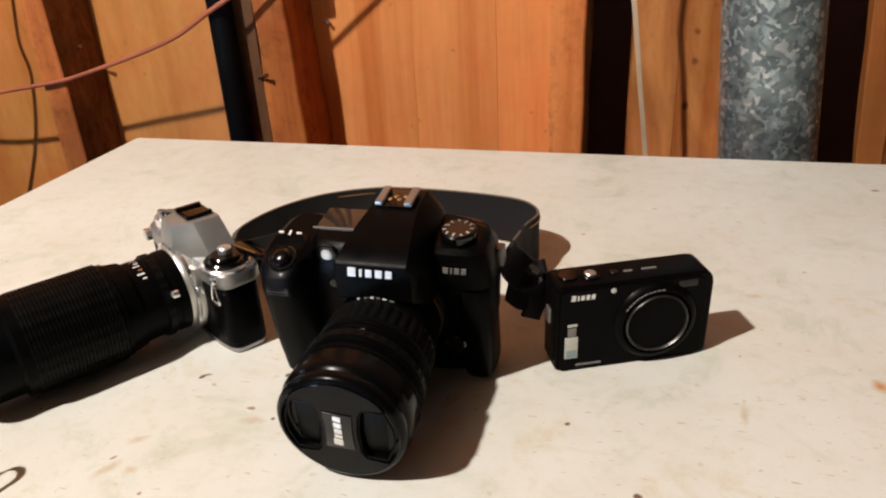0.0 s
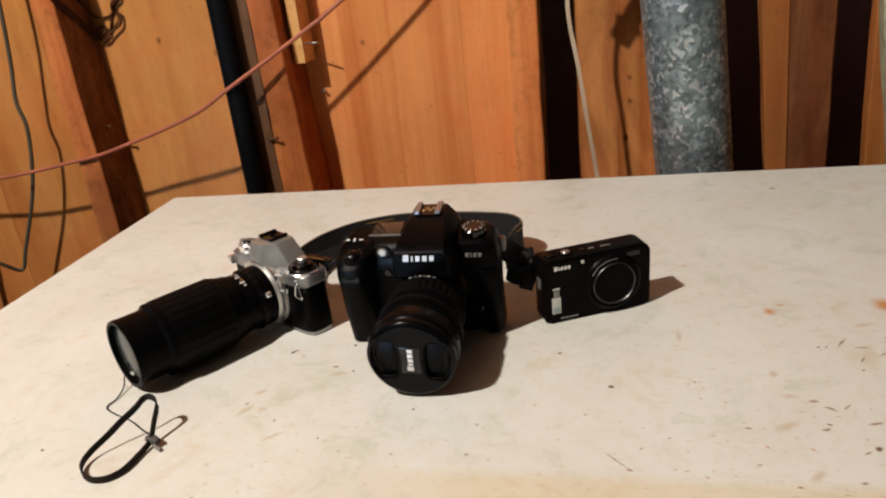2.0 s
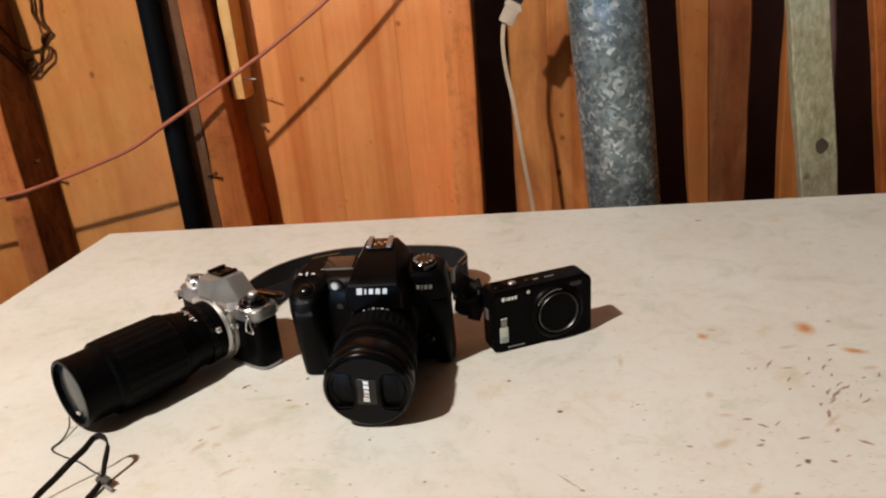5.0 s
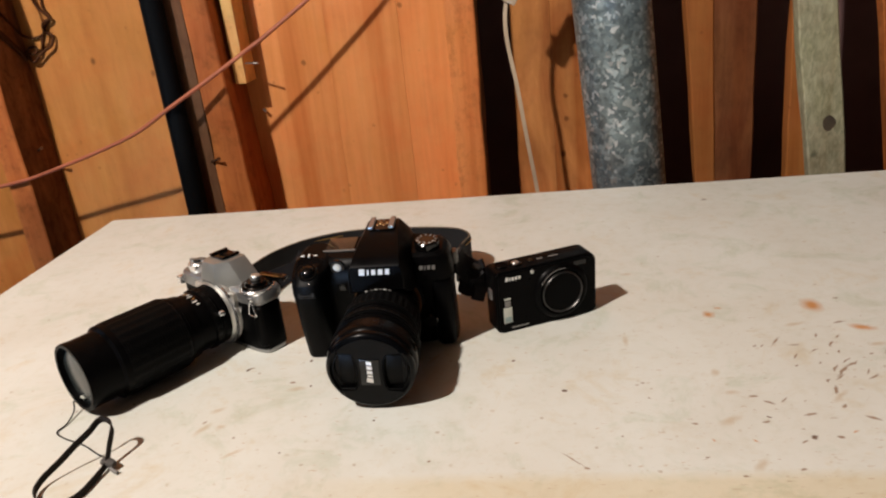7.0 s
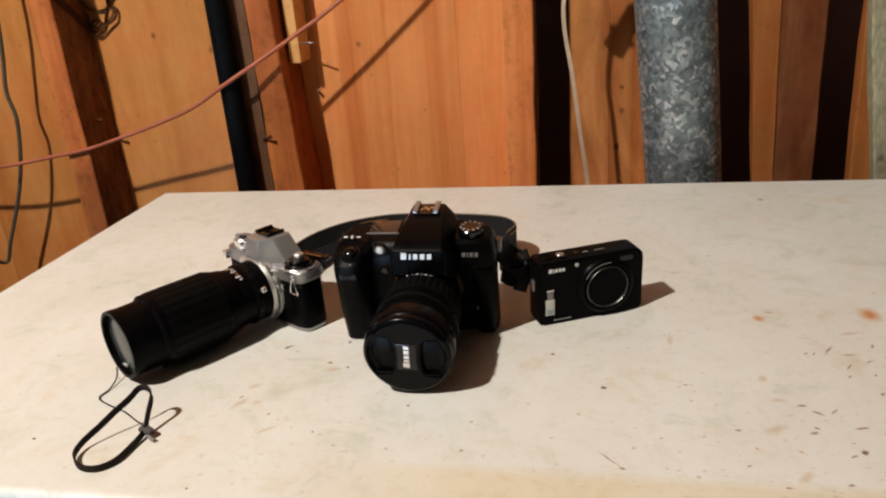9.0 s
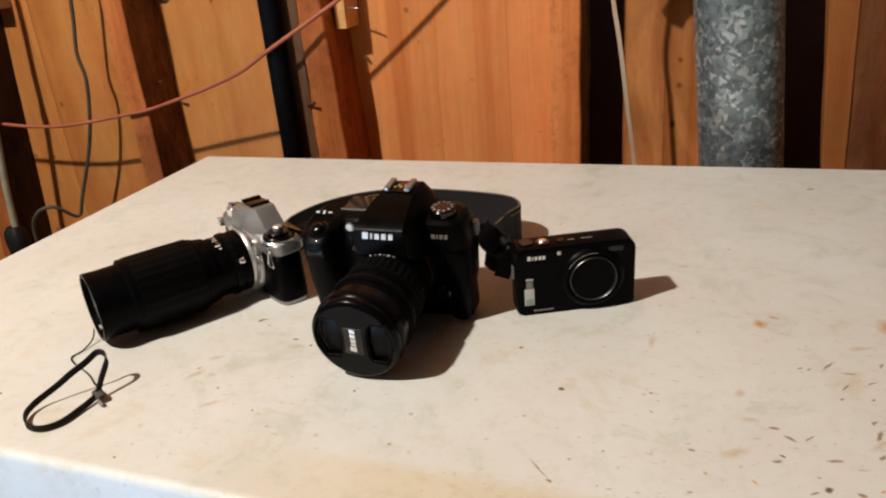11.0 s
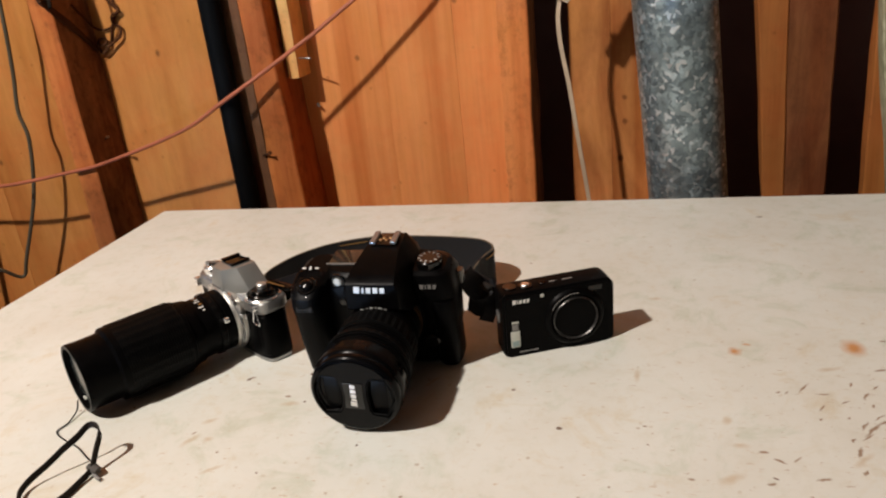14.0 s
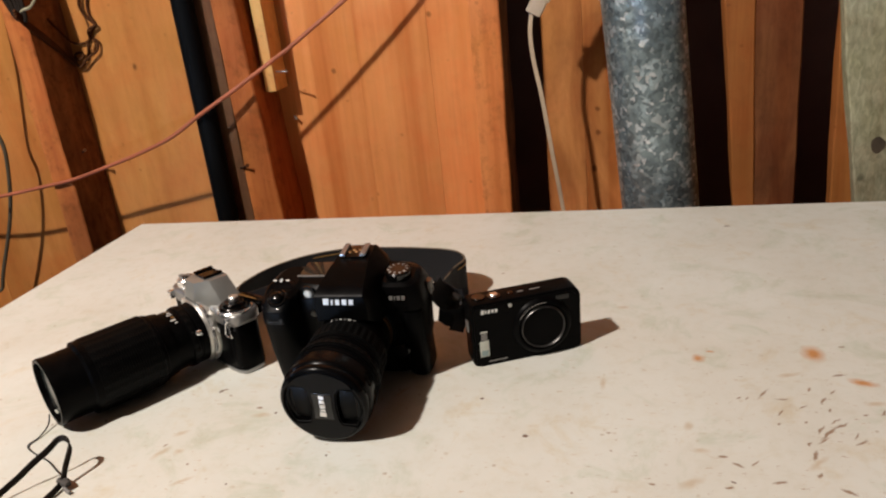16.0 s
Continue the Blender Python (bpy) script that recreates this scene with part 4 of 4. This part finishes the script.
face += [(R * math.cos(radians(a)), R * math.sin(radians(a))) for a in range(216, 325, 9)] + side[::-1]
part("face_plate", moved(prism(face, -0.0003, 0.0034, 0.0005), CAPF), M_CAP, cap, "satin black cap face")
part("centre_label", moved(prism([(-0.0074, -0.0112), (0.0074, -0.0112), (0.0068, 0), (0.0074, 0.0118), (-0.0074, 0.0118), (-0.0068, 0)], -0.0009, 0.0002, 0.0003), CAPF), M_GLOSS, cap)
for s in (-1, 1):
    well = [(s * 0.0128, 0.0155), (s * 0.0106, 0.0112), (s * 0.0098, 0.0), (s * 0.0104, -0.0116), (s * 0.0126, -0.0158), (s * 0.0232, -0.0160), (s * 0.0274, -0.0060), (s * 0.0280, 0.0), (s * 0.0274, 0.0060), (s * 0.0236, 0.0156)]
    part("pinch_rim", moved(tube([(x, 0.0006, z) for x, z in well + well[:1]], 0.0006, 8, 1), CAPF), M_BLACK, cap)
    pad = [(s * 0.0135, 0.0128), (s * 0.0118, 0.0), (s * 0.0132, -0.0132), (s * 0.0236, -0.0128), (s * 0.0266, 0.0), (s * 0.0238, 0.0126)]
    part("pinch_tab", moved(prism(pad, 0.0020, 0.0036, 0.0003), CAPF @ pose(0, 0, 0, 0, 0, s * 4)), M_RIB, cap)
part("maker_mark", moved(word_bars((0.0034, 0.0012, 0.0026, 0.0028, 0.0026), 0.0046, 0.0015), CAPF @ pose(-0.0005, -0.0012, 0.001, 0, -90, 0)), M_WHITE, cap, "white lettering bars")

# strap, laid round behind on its edge
INV = SLR.inverted()


def laid(bm):
    return moved(bm, INV)


def over(points):
    return [(x, y, TOP + z) for x, y, z in points]


STRAP = [(-0.083, 0.078, 0.074), (-0.100, 0.094, 0.056), (-0.138, 0.107, 0.034), (-0.159, 0.122, 0.0215), (-0.163, 0.142, 0.0212), (-0.152, 0.180, 0.021), (-0.126, 0.213, 0.021), (-0.085, 0.234, 0.021), (-0.04, 0.237, 0.021),
         (0.0, 0.234, 0.021), (0.035, 0.227, 0.021), (0.051, 0.215, 0.021), (0.0565, 0.199, 0.021), (0.052, 0.180, 0.022), (0.047, 0.150, 0.026), (0.050, 0.125, 0.034), (0.058, 0.108, 0.044)]
wide = lambda f: 0.013 if f < 0.06 else (0.013 + (f - 0.06) / 0.14 * 0.025 if f < 0.2 else (0.038 if f < 0.84 else max(0.038 - (f - 0.84) / 0.10 * 0.024, 0.014)))
strap = part("neck_strap", laid(ribbon(over(STRAP), wide, 0.0024, 8)), M_STRAP, slr, "black webbing neck strap")
upper = [(x, y, z + wide(i / (len(STRAP) - 1)) / 2 - 0.004) for i, (x, y, z) in enumerate(STRAP)]
part("stitching", laid(tube(over([(x * 1.0 + 0.0014, y, z) for x, y, z in upper[10:14]]), 0.0007, 6, 8)), M_GOLD, strap, "yellow stitched line")
part("stitching", laid(tube(over([(x - 0.0014, y - 0.001, z) for x, y, z in upper[2:8]]), 0.0006, 6, 8)), M_GOLD, strap, "yellow stitched line")
rim = [(x, y, z + wide(i / (len(STRAP) - 1)) / 2) for i, (x, y, z) in enumerate(STRAP)]
part("piping", laid(tube(over(rim[3:15]), 0.0009, 6, 8)), M_EDGE, strap, "pale worn strap edge")
for points, w, lean in (
        ([(0.058, 0.108, 0.044), (0.066, 0.100, 0.046), (0.072, 0.092, 0.042), (0.066, 0.084, 0.048), (0.060, 0.076, 0.060), (0.058, 0.071, 0.072)], 0.018, (0, 0, 1)),
        ([(0.058, 0.082, 0.062), (0.069, 0.084, 0.050), (0.075, 0.082, 0.038), (0.071, 0.076, 0.024)], 0.015, (0.5, 0.6, 0.4)),
        ([(0.054, 0.092, 0.056), (0.062, 0.094, 0.050), (0.073, 0.090, 0.046), (0.080, 0.086, 0.050)], 0.020, (0.2, 0.1, 1)),
        ([(0.055, 0.088, 0.036), (0.064, 0.082, 0.034), (0.073, 0.080, 0.040), (0.079, 0.084, 0.046)], 0.016, (0.3, -0.2, 1))):
    part("webbing", laid(ribbon(over(points), w, 0.0026, 8, lean=lambda f, v=lean: v)), M_STRAP, strap, "folded webbing end")
part("slider", laid(moved(box(-0.010, 0.010, -0.004, 0.004, -0.011, 0.011, 0.002), pose(0.068, 0.088, TOP + 0.046, 20, 10, -30))), M_RUBBER, strap, "black plastic strap slider")
part("white_tag", laid(moved(box(-0.004, 0.004, -0.0006, 0.0006, -0.003, 0.003, 0.0003), pose(0.045, 0.165, TOP + 0.030, 0, 0, 75))), M_WHITE, strap, "white patch")

# ---- film reflex camera ----
FILM = pose(-0.1665, 0.056, TOP) @ pose(0, 0, 0, 0, 0, -34.0)
film_camera = thing("film_camera", "silver and black film reflex camera with long lens", "camera", FILM)
part("body", skin([rounded(-0.004, 0.0225, hx, hy, z, 5) for z, hx, hy in ((0.0036, 0.0595, 0.0145), (0.005, 0.0605, 0.0155), (0.046, 0.0605, 0.0155), (0.0475, 0.0595, 0.0145))]), M_BLACK, film_camera, "black leatherette body")
part("base_plate", skin([rounded(-0.004, 0.0225, hx, hy, z, 5) for z, hx, hy in ((0.0, 0.0590, 0.0140), (0.001, 0.0600, 0.0150), (0.0036, 0.0600, 0.0150))]), M_CHROME, film_camera, "satin chrome base plate")
part("top_plate", skin([rounded(-0.004, 0.0225, hx, hy, z, 5) for z, hx, hy in ((0.0476, 0.0605, 0.0155), (0.0575, 0.0605, 0.0155), (0.0595, 0.0585, 0.0140))]), M_CHROME, film_camera, "satin chrome top plate")
part("hand_grip", skin([rounded(0.045, 0.0165, hx, hy, z, 3) for z, hx, hy in ((0.006, 0.009, 0.006), (0.008, 0.011, 0.008), (0.044, 0.011, 0.008), (0.047, 0.009, 0.006))]), M_BLACK, film_camera)
base = [(-0.0120, -0.0006), (0.0095, -0.0006), (0.0290, 0.0170), (0.0320, 0.0360), (-0.0320, 0.0360), (-0.0300, 0.0170)]
top = [(-0.0085, 0.0028), (0.0090, 0.0028), (0.0140, 0.0150), (0.0150, 0.0330), (-0.0150, 0.0330), (-0.0135, 0.0150)]
house = skin([[(x, y, 0.0520) for x, y in base], [(x, y, 0.0585) for x, y in base], [(x, y, 0.0810) for x, y in top]])
bmesh.ops.bevel(house, geom=house.edges[:], offset=0.0012, segments=2, profile=0.6, affect="EDGES")
waist = [(0.0300, 0.0560), (0.0300, 0.0480), (0.0285, 0.0340), (0.0270, 0.0220), (0.0220, 0.0120), (0.0140, 0.0050)]
part("mount_plate", prism(waist + [(-x, z) for x, z in waist[::-1]], 0.0032, 0.0078, 0.0010), M_PLATE, film_camera, "bright chrome mount plate")
part("prism_housing", house, M_PRISM, film_camera, "satin chrome prism housing")
part("name_mark", moved(word_bars((0.002, 0.002, 0.002, 0.002, 0.002), 0.0018, 0.0008), pose(-0.0015, -0.0004, 0.0640, -8, 0, 0)), M_GREYPRINT, film_camera, "grey lettering bars")
part("shoulder_plate", skin([rounded(0.0435, 0.0225, hx, hy, z, 3.4) for z, hx, hy in ((0.0500, 0.0155, 0.0142), (0.0510, 0.0162, 0.0150), (0.0578, 0.0162, 0.0150), (0.0596, 0.0150, 0.0138))]), M_CHROME, film_camera, "satin chrome shoulder under the dial")
shoe2 = part("accessory_shoe", box(-0.009, 0.010, 0.013, 0.031, 0.0811, 0.0826, 0.0005), M_GLOSS, film_camera, "black accessory shoe")
for x in (-0.009, 0.009):
    part("rail", box(x - 0.0018, x + 0.0018, 0.013, 0.031, 0.0826, 0.0840, 0.0005), M_GLOSS, shoe2)
knob = part("rewind_knob", moved(disc(0.0100, 0.0595, 0.0680, 0.0015, 36), pose(-0.045, 0.020, 0)), M_BRIGHT, film_camera, "polished rewind knob")
part("crank", moved(box(-0.008, 0.008, -0.0018, 0.0018, 0.0682, 0.0705, 0.0006), pose(-0.045, 0.020, 0, 0, 0, 30)), M_CHROME, knob)
part("crank_hub", moved(disc(0.0045, 0.0682, 0.0700, 0.0006, 20), pose(-0.045, 0.020, 0)), M_GLOSS, knob)
sd = part("shutter_dial", moved(disc(0.0135, 0.0595, 0.0640, 0.0012, 40), pose(0.0435, 0.020, 0)), M_GLOSS, film_camera, "black shutter speed dial")
part("dial_ring", moved(disc(0.0158, 0.0585, 0.0612, 0.0010, 40), pose(0.0435, 0.020, 0)), M_BRIGHT, sd, "chrome dial ring")
part("dial_cap", moved(disc(0.0095, 0.0640, 0.0665, 0.0010, 32), pose(0.0435, 0.020, 0)), M_GLOSS, sd)
part("button", moved(disc(0.0044, 0.0665, 0.0708, 0.0008, 24), pose(0.0425, 0.0215, 0)), M_PLATE, sd, "polished release button")
part("advance_lever", moved(prism([(-0.004, -0.001), (0.024, -0.002), (0.027, 0.0), (0.024, 0.002), (-0.004, 0.002)], -0.004, 0.004, 0.0008), pose(0.036, 0.034, 0.0640, 0, 0, 12)), M_GLOSS, film_camera, "black film advance lever")
part("lever_line", moved(box(0.0, 0.022, -0.0005, 0.0005, 0.0026, 0.0030, 0), pose(0.036, 0.030, 0.0640, 0, 0, 12)), M_GOLD, film_camera)
ring = [(0.0500 + x, 0.0066, 0.0460 + z) for x, z in ((0.0, 0.0082), (0.0030, 0.0010), (0.0050, -0.0058), (0.0030, -0.0074), (-0.0030, -0.0074), (-0.0050, -0.0058), (-0.0030, 0.0010), (0.0, 0.0082))]
part("lug_post", moved(lathe([(0, 0.0028), (0.003, 0.0028), (0.004, 0.0018)], 16), pose(0.0500, 0.0095, 0.0540)), M_BRIGHT, film_camera)
part("strap_ring", tube(ring, 0.0008, 8, 3), M_BRIGHT, film_camera, "triangular strap ring")
part("far_lug", moved(box(-0.004, 0.002, -0.003, 0.003, -0.004, 0.004, 0.001), pose(-0.0620, 0.0085, 0.050)), M_BRIGHT, film_camera)
part("self_timer", moved(tube([(-0.002, -0.001, -0.002), (-0.001, -0.002, 0.0015), (0.002, -0.002, 0.0028)], 0.0009, 8, 4), pose(0.0360, 0.0066, 0.0420)), M_BRIGHT, film_camera, "small chrome lever")
MT = pose(0, 0.0085, 0.0335)
mount = part("lens_mount", moved(lathe([(0, 0.0312), (0.0065, 0.0312), (0.008, 0.0302), (0.0085, 0.0290), (0.010, 0.0283)], 56), MT), M_PLATE, film_camera, "satin chrome lens mount")
part("mount_band", moved(lathe([(0.0046, 0.0300), (0.0050, 0.0318), (0.0074, 0.0318), (0.0078, 0.0300)], 56), MT), M_BRIGHT, mount, "polished mount band")
part("mount_screw", moved(lathe([(0, 0.0022), (0.0012, 0.0022), (0.0016, 0.0015)], 12), pose(0.0240, 0.0030, 0.0535)), M_DULL, mount)
part("release_stud", moved(lathe([(0, 0.0026), (0.0032, 0.0026), (0.0042, 0.0016)], 20), pose(0.0296, -0.0090, 0.0440)), M_BRIGHT, mount, "polished lens release")
LT = pose(0, -0.0108, 0.0330)
tele = part("long_lens", moved(lathe([(-0.0105, 0.0270), (-0.010, 0.0279), (-0.003, 0.0279), (-0.0025, 0.0272), (0, 0.0272), (0.0005, 0.0280), (0.006, 0.0280), (0.0065, 0.0268), (0.020, 0.0268), (0.0205, 0.0285), (0.030, 0.0300), (0.0305, 0.0310), (0.092, 0.0318), (0.0925, 0.0308),
    (0.094, 0.0288), (0.112, 0.0286), (0.1185, 0.0292), (0.1205, 0.0288), (0.1205, 0.0260), (0.1150, 0.0254)], 64), LT), M_SHELL, film_camera, "long black zoom lens")
grip_profile = [(0.0335, 0.0312)]
for k in range(24):
    d = 0.0345 + 0.0022 * k
    grip_profile += [(d, 0.0324), (d + 0.0014, 0.0324), (d + 0.0015, 0.0316), (d + 0.0021, 0.0316)]
part("grip_ring", moved(lathe(grip_profile + [(0.0885, 0.0313)], 108, 54, 0.0006, 0.034, 0.0875), LT), M_RIB, tele, "ribbed rubber grip ring")
part("aperture_ring", moved(lathe([(0.0008, 0.0279), (0.0012, 0.0286), (0.0055, 0.0286), (0.006, 0.0276)], 96, 48, 0.0006, 0.0010, 0.0058), LT), M_RIB, tele)
for k in range(9):
    m = LT @ Matrix.Rotation(radians(-28 + 8 * k), 4, "Y")
    part("scale_mark", moved(box(-0.0008, 0.0008 - 0.0003 * (k % 3), -0.0130 - 0.002 * (k % 2), -0.0105, 0.0266, 0.0273, 0), m), M_WHITE if k % 3 else M_GOLD, tele)
part("front_element", moved(lathe([(0.1150, 0.0254), (0.1158, 0.0254), (0.1168, 0.018), (0.1172, 0.006)], 48), LT), M_CAPGREY, tele, "grey glassy front filter")
part("front_tab", moved(box(-0.003, 0.003, -0.1190, -0.1172, -0.0195, -0.0180, 0.0004), LT), M_STICKER, tele)

# ---- compact camera ----
COMPACT = pose(0.0890, 0.0555, TOP) @ pose(0, 0, 0, 2.0, 0, 24.7)
compact = thing("compact_camera", "small black compact camera standing upright", "camera", COMPACT)
W, H, D = 0.0970, 0.0590, 0.0225
outline = []
for cx, cz, r, a0 in ((W - 0.004, 0.004, 0.004, 270), (W - 0.009, H - 0.009, 0.009, 0), (0.004, H - 0.004, 0.004, 90), (0.004, 0.004, 0.004, 180)):
    for k in range(5):
        a = radians(a0 + 22.5 * k)
        outline.append((cx + r * math.cos(a), cz + r * math.sin(a)))
part("shell", prism(outline, 0.0, D, 0.0018), M_SHELL, compact)
part("front_plate", prism([(0.004 + (x - 0.004) * 0.955 if x > 0.05 else x + 0.0025, 0.003 + (z - 0.003) * 0.95) for x, z in outline], -0.0011, 0.0004, 0.0005), M_SHELL, compact)
CL = pose(0.0612, -0.001, 0.0292)
ringc = part("lens_surround", moved(lathe([(0, 0.0262), (0.0022, 0.0250), (0.0036, 0.0232), (0.0040, 0.0214), (0.0022, 0.0200), (0.0020, 0.0190)], 56), CL), M_SHELL, compact, "raised black lens surround")
part("chrome_ring", moved(lathe([(0.0018, 0.0193), (0.0046, 0.0192), (0.0051, 0.0188), (0.0046, 0.0184), (0.0030, 0.0182)], 56), CL), M_DULL, ringc, "thin metal ring")
part("lens_cover", moved(lathe([(0.0018, 0.0182), (0.0034, 0.0179), (0.0036, 0.0100), (0.0036, 0.002)], 48), CL), M_SHELL, ringc, "closed lens cover")
for k in range(10):
    m = CL @ Matrix.Rotation(radians(-58 + 7 * k), 4, "Y")
    part("ring_mark", moved(box(-0.0010, 0.0010, -0.0041, -0.0036, 0.0222, 0.0229, 0), m), M_GREYPRINT, ringc)
part("maker_mark", moved(word_bars((0.0025, 0.0009, 0.0019, 0.0020, 0.0019), 0.0034, 0.0012), pose(0.0160, -0.0013, 0.0515)), M_WHITE, compact, "white lettering bars")
part("focus_lamp", moved(lathe([(0, 0.0017), (0.0006, 0.0017), (0.001, 0.001)], 16), pose(0.0342, -0.0010, 0.0535)), M_LAMP, compact)
stk = part("sticker", box(0.0058, 0.0138, -0.0016, -0.0010, 0.0095, 0.0245, 0.0002), M_STICKER, compact, "silver specification sticker")
part("sticker_panel", box(0.0068, 0.0128, -0.0019, -0.0015, 0.0105, 0.0155, 0), M_STICKERB, stk)
part("sticker_head", box(0.0075, 0.0126, -0.0016, -0.0010, 0.0250, 0.0310, 0.0002), M_GREYPRINT, stk)
part("sticker_line", box(0.0071, 0.0130, -0.0016, -0.0010, 0.0320, 0.0335, 0), M_STICKER, stk)
part("small_print", moved(word_bars((0.003, 0.004, 0.002, 0.005), 0.0012, 0.0006), pose(0.021, -0.0013, 0.0042)), M_GREYPRINT, compact)
part("flash_window", box(0.074, 0.086, -0.0014, -0.0009, 0.0500, 0.0545, 0.0003), M_GLOSS, compact)
part("shutter_button", moved(disc(0.0036, 0, 0.0022, 0.0006, 24), pose(0.0235, 0.0100, H)), M_BRIGHT, compact, "polished shutter button")
part("zoom_lever", moved(disc(0.0060, 0, 0.0012, 0.0003, 32), pose(0.0235, 0.0100, H)), M_GLOSS, compact)
part("mode_wheel", moved(disc(0.0060, 0, 0.0018, 0.0004, 32), pose(0.0105, 0.0115, H - 0.0004)), M_GLOSS, compact, "black mode wheel")
part("power_button", moved(disc(0.0028, 0, 0.0008, 0.0002, 20), pose(0.038, 0.010, H)), M_GLOSS, compact)
part("top_mark", box(0.044, 0.049, 0.009, 0.0105, H, H + 0.0003, 0), M_GREYPRINT, compact)
part("top_mark", box(0.055, 0.064, 0.009, 0.0105, H, H + 0.0003, 0), M_GREYPRINT, compact)
part("strap_post", box(-0.0016, 0.0, 0.008, 0.0145, 0.030, 0.040, 0.0006), M_CHROME, compact)

# ---- cord of the lens front ----
leash = thing("wrist_loop", "thin black cord loop with a small grey bead", "cord", pose(0, 0, TOP))
part("loop", ribbon([(-0.1810, -0.1220, 0.0040), (-0.1810, -0.1150, 0.0130), (-0.1810, -0.1060, 0.0230), (-0.1860, -0.1020, 0.0270), (-0.1920, -0.1030, 0.0270), (-0.1960, -0.1110, 0.0230), (-0.2030, -0.1200, 0.0180), (-0.2100, -0.1280, 0.0120), (-0.2180, -0.1420, 0.0060), (-0.2160, -0.1540, 0.0040), (-0.2050, -0.1630, 0.0030), (-0.1920, -0.1630, 0.0030), (-0.1840, -0.1540, 0.0030), (-0.1820, -0.1360, 0.0030), (-0.1810, -0.1240, 0.0040)], 0.0046, 0.0013, 6), M_LOOP, leash, "flat black cord loop")
part("string", tube([(-0.249, -0.0490, 0.010), (-0.247, -0.055, 0.004), (-0.246, -0.068, 0.0012), (-0.2475, -0.079, 0.0010), (-0.236, -0.087, 0.0010), (-0.215, -0.096, 0.0010), (-0.198, -0.107, 0.0012), (-0.183, -0.116, 0.003)], 0.0006, 6, 8), M_RUBBER, leash)
bead = skin([rounded(0, 0, r, r * 0.8, z, 2.4, 20) for z, r in ((-0.0075, 0.0018), (-0.006, 0.0032), (0.0, 0.0036), (0.005, 0.0030), (0.0075, 0.0020))])
part("bead", moved(bead, pose(-0.1800, -0.1215, 0.0044, 82, 0, 62)), M_DARKCORD, leash, "small grey knotted bead")

part("tail", tube([(-0.1795, -0.1235, 0.0040), (-0.1740, -0.1275, 0.0022), (-0.1700, -0.1290, 0.0016)], 0.0014, 8, 4), M_GREYPRINT, leash, "frayed grey cord end")

# ---- sheathing boards ----
boards = {}
rb = random.Random(5)
runs = [(-4.6, -1.3, 0.30, M_PLY), (-1.3, -0.43, 0.29, M_PLY), (-0.43, 0.044, 0.118, M_PLANK), (0.1005, 0.1615, 0.061, M_WAVY), (0.1615, 0.2465, 0.085, M_WAVY), (1.07, 4.4, 0.30, M_PLANK)]
for x, end, wide_as, stock in runs:
    count = max(1, round((end - x) / wide_as))
    w = (end - x) / count
    for k in range(count):
        key = (round(w, 4), stock.name)
        if key not in boards:
            boards[key] = link("plank", box(0.0001, w - 0.0001, 0, 0.0135, 0.001, ROOM[3] - 0.001, 0.0003, segments=1), stock, north, smooth=False)
            ob = boards[key]
        else:
            ob = new("plank", boards[key].data)
            ob.parent = north
        ob.location = (x + k * w, WALL + rb.uniform(-0.0006, 0.0004), 0)
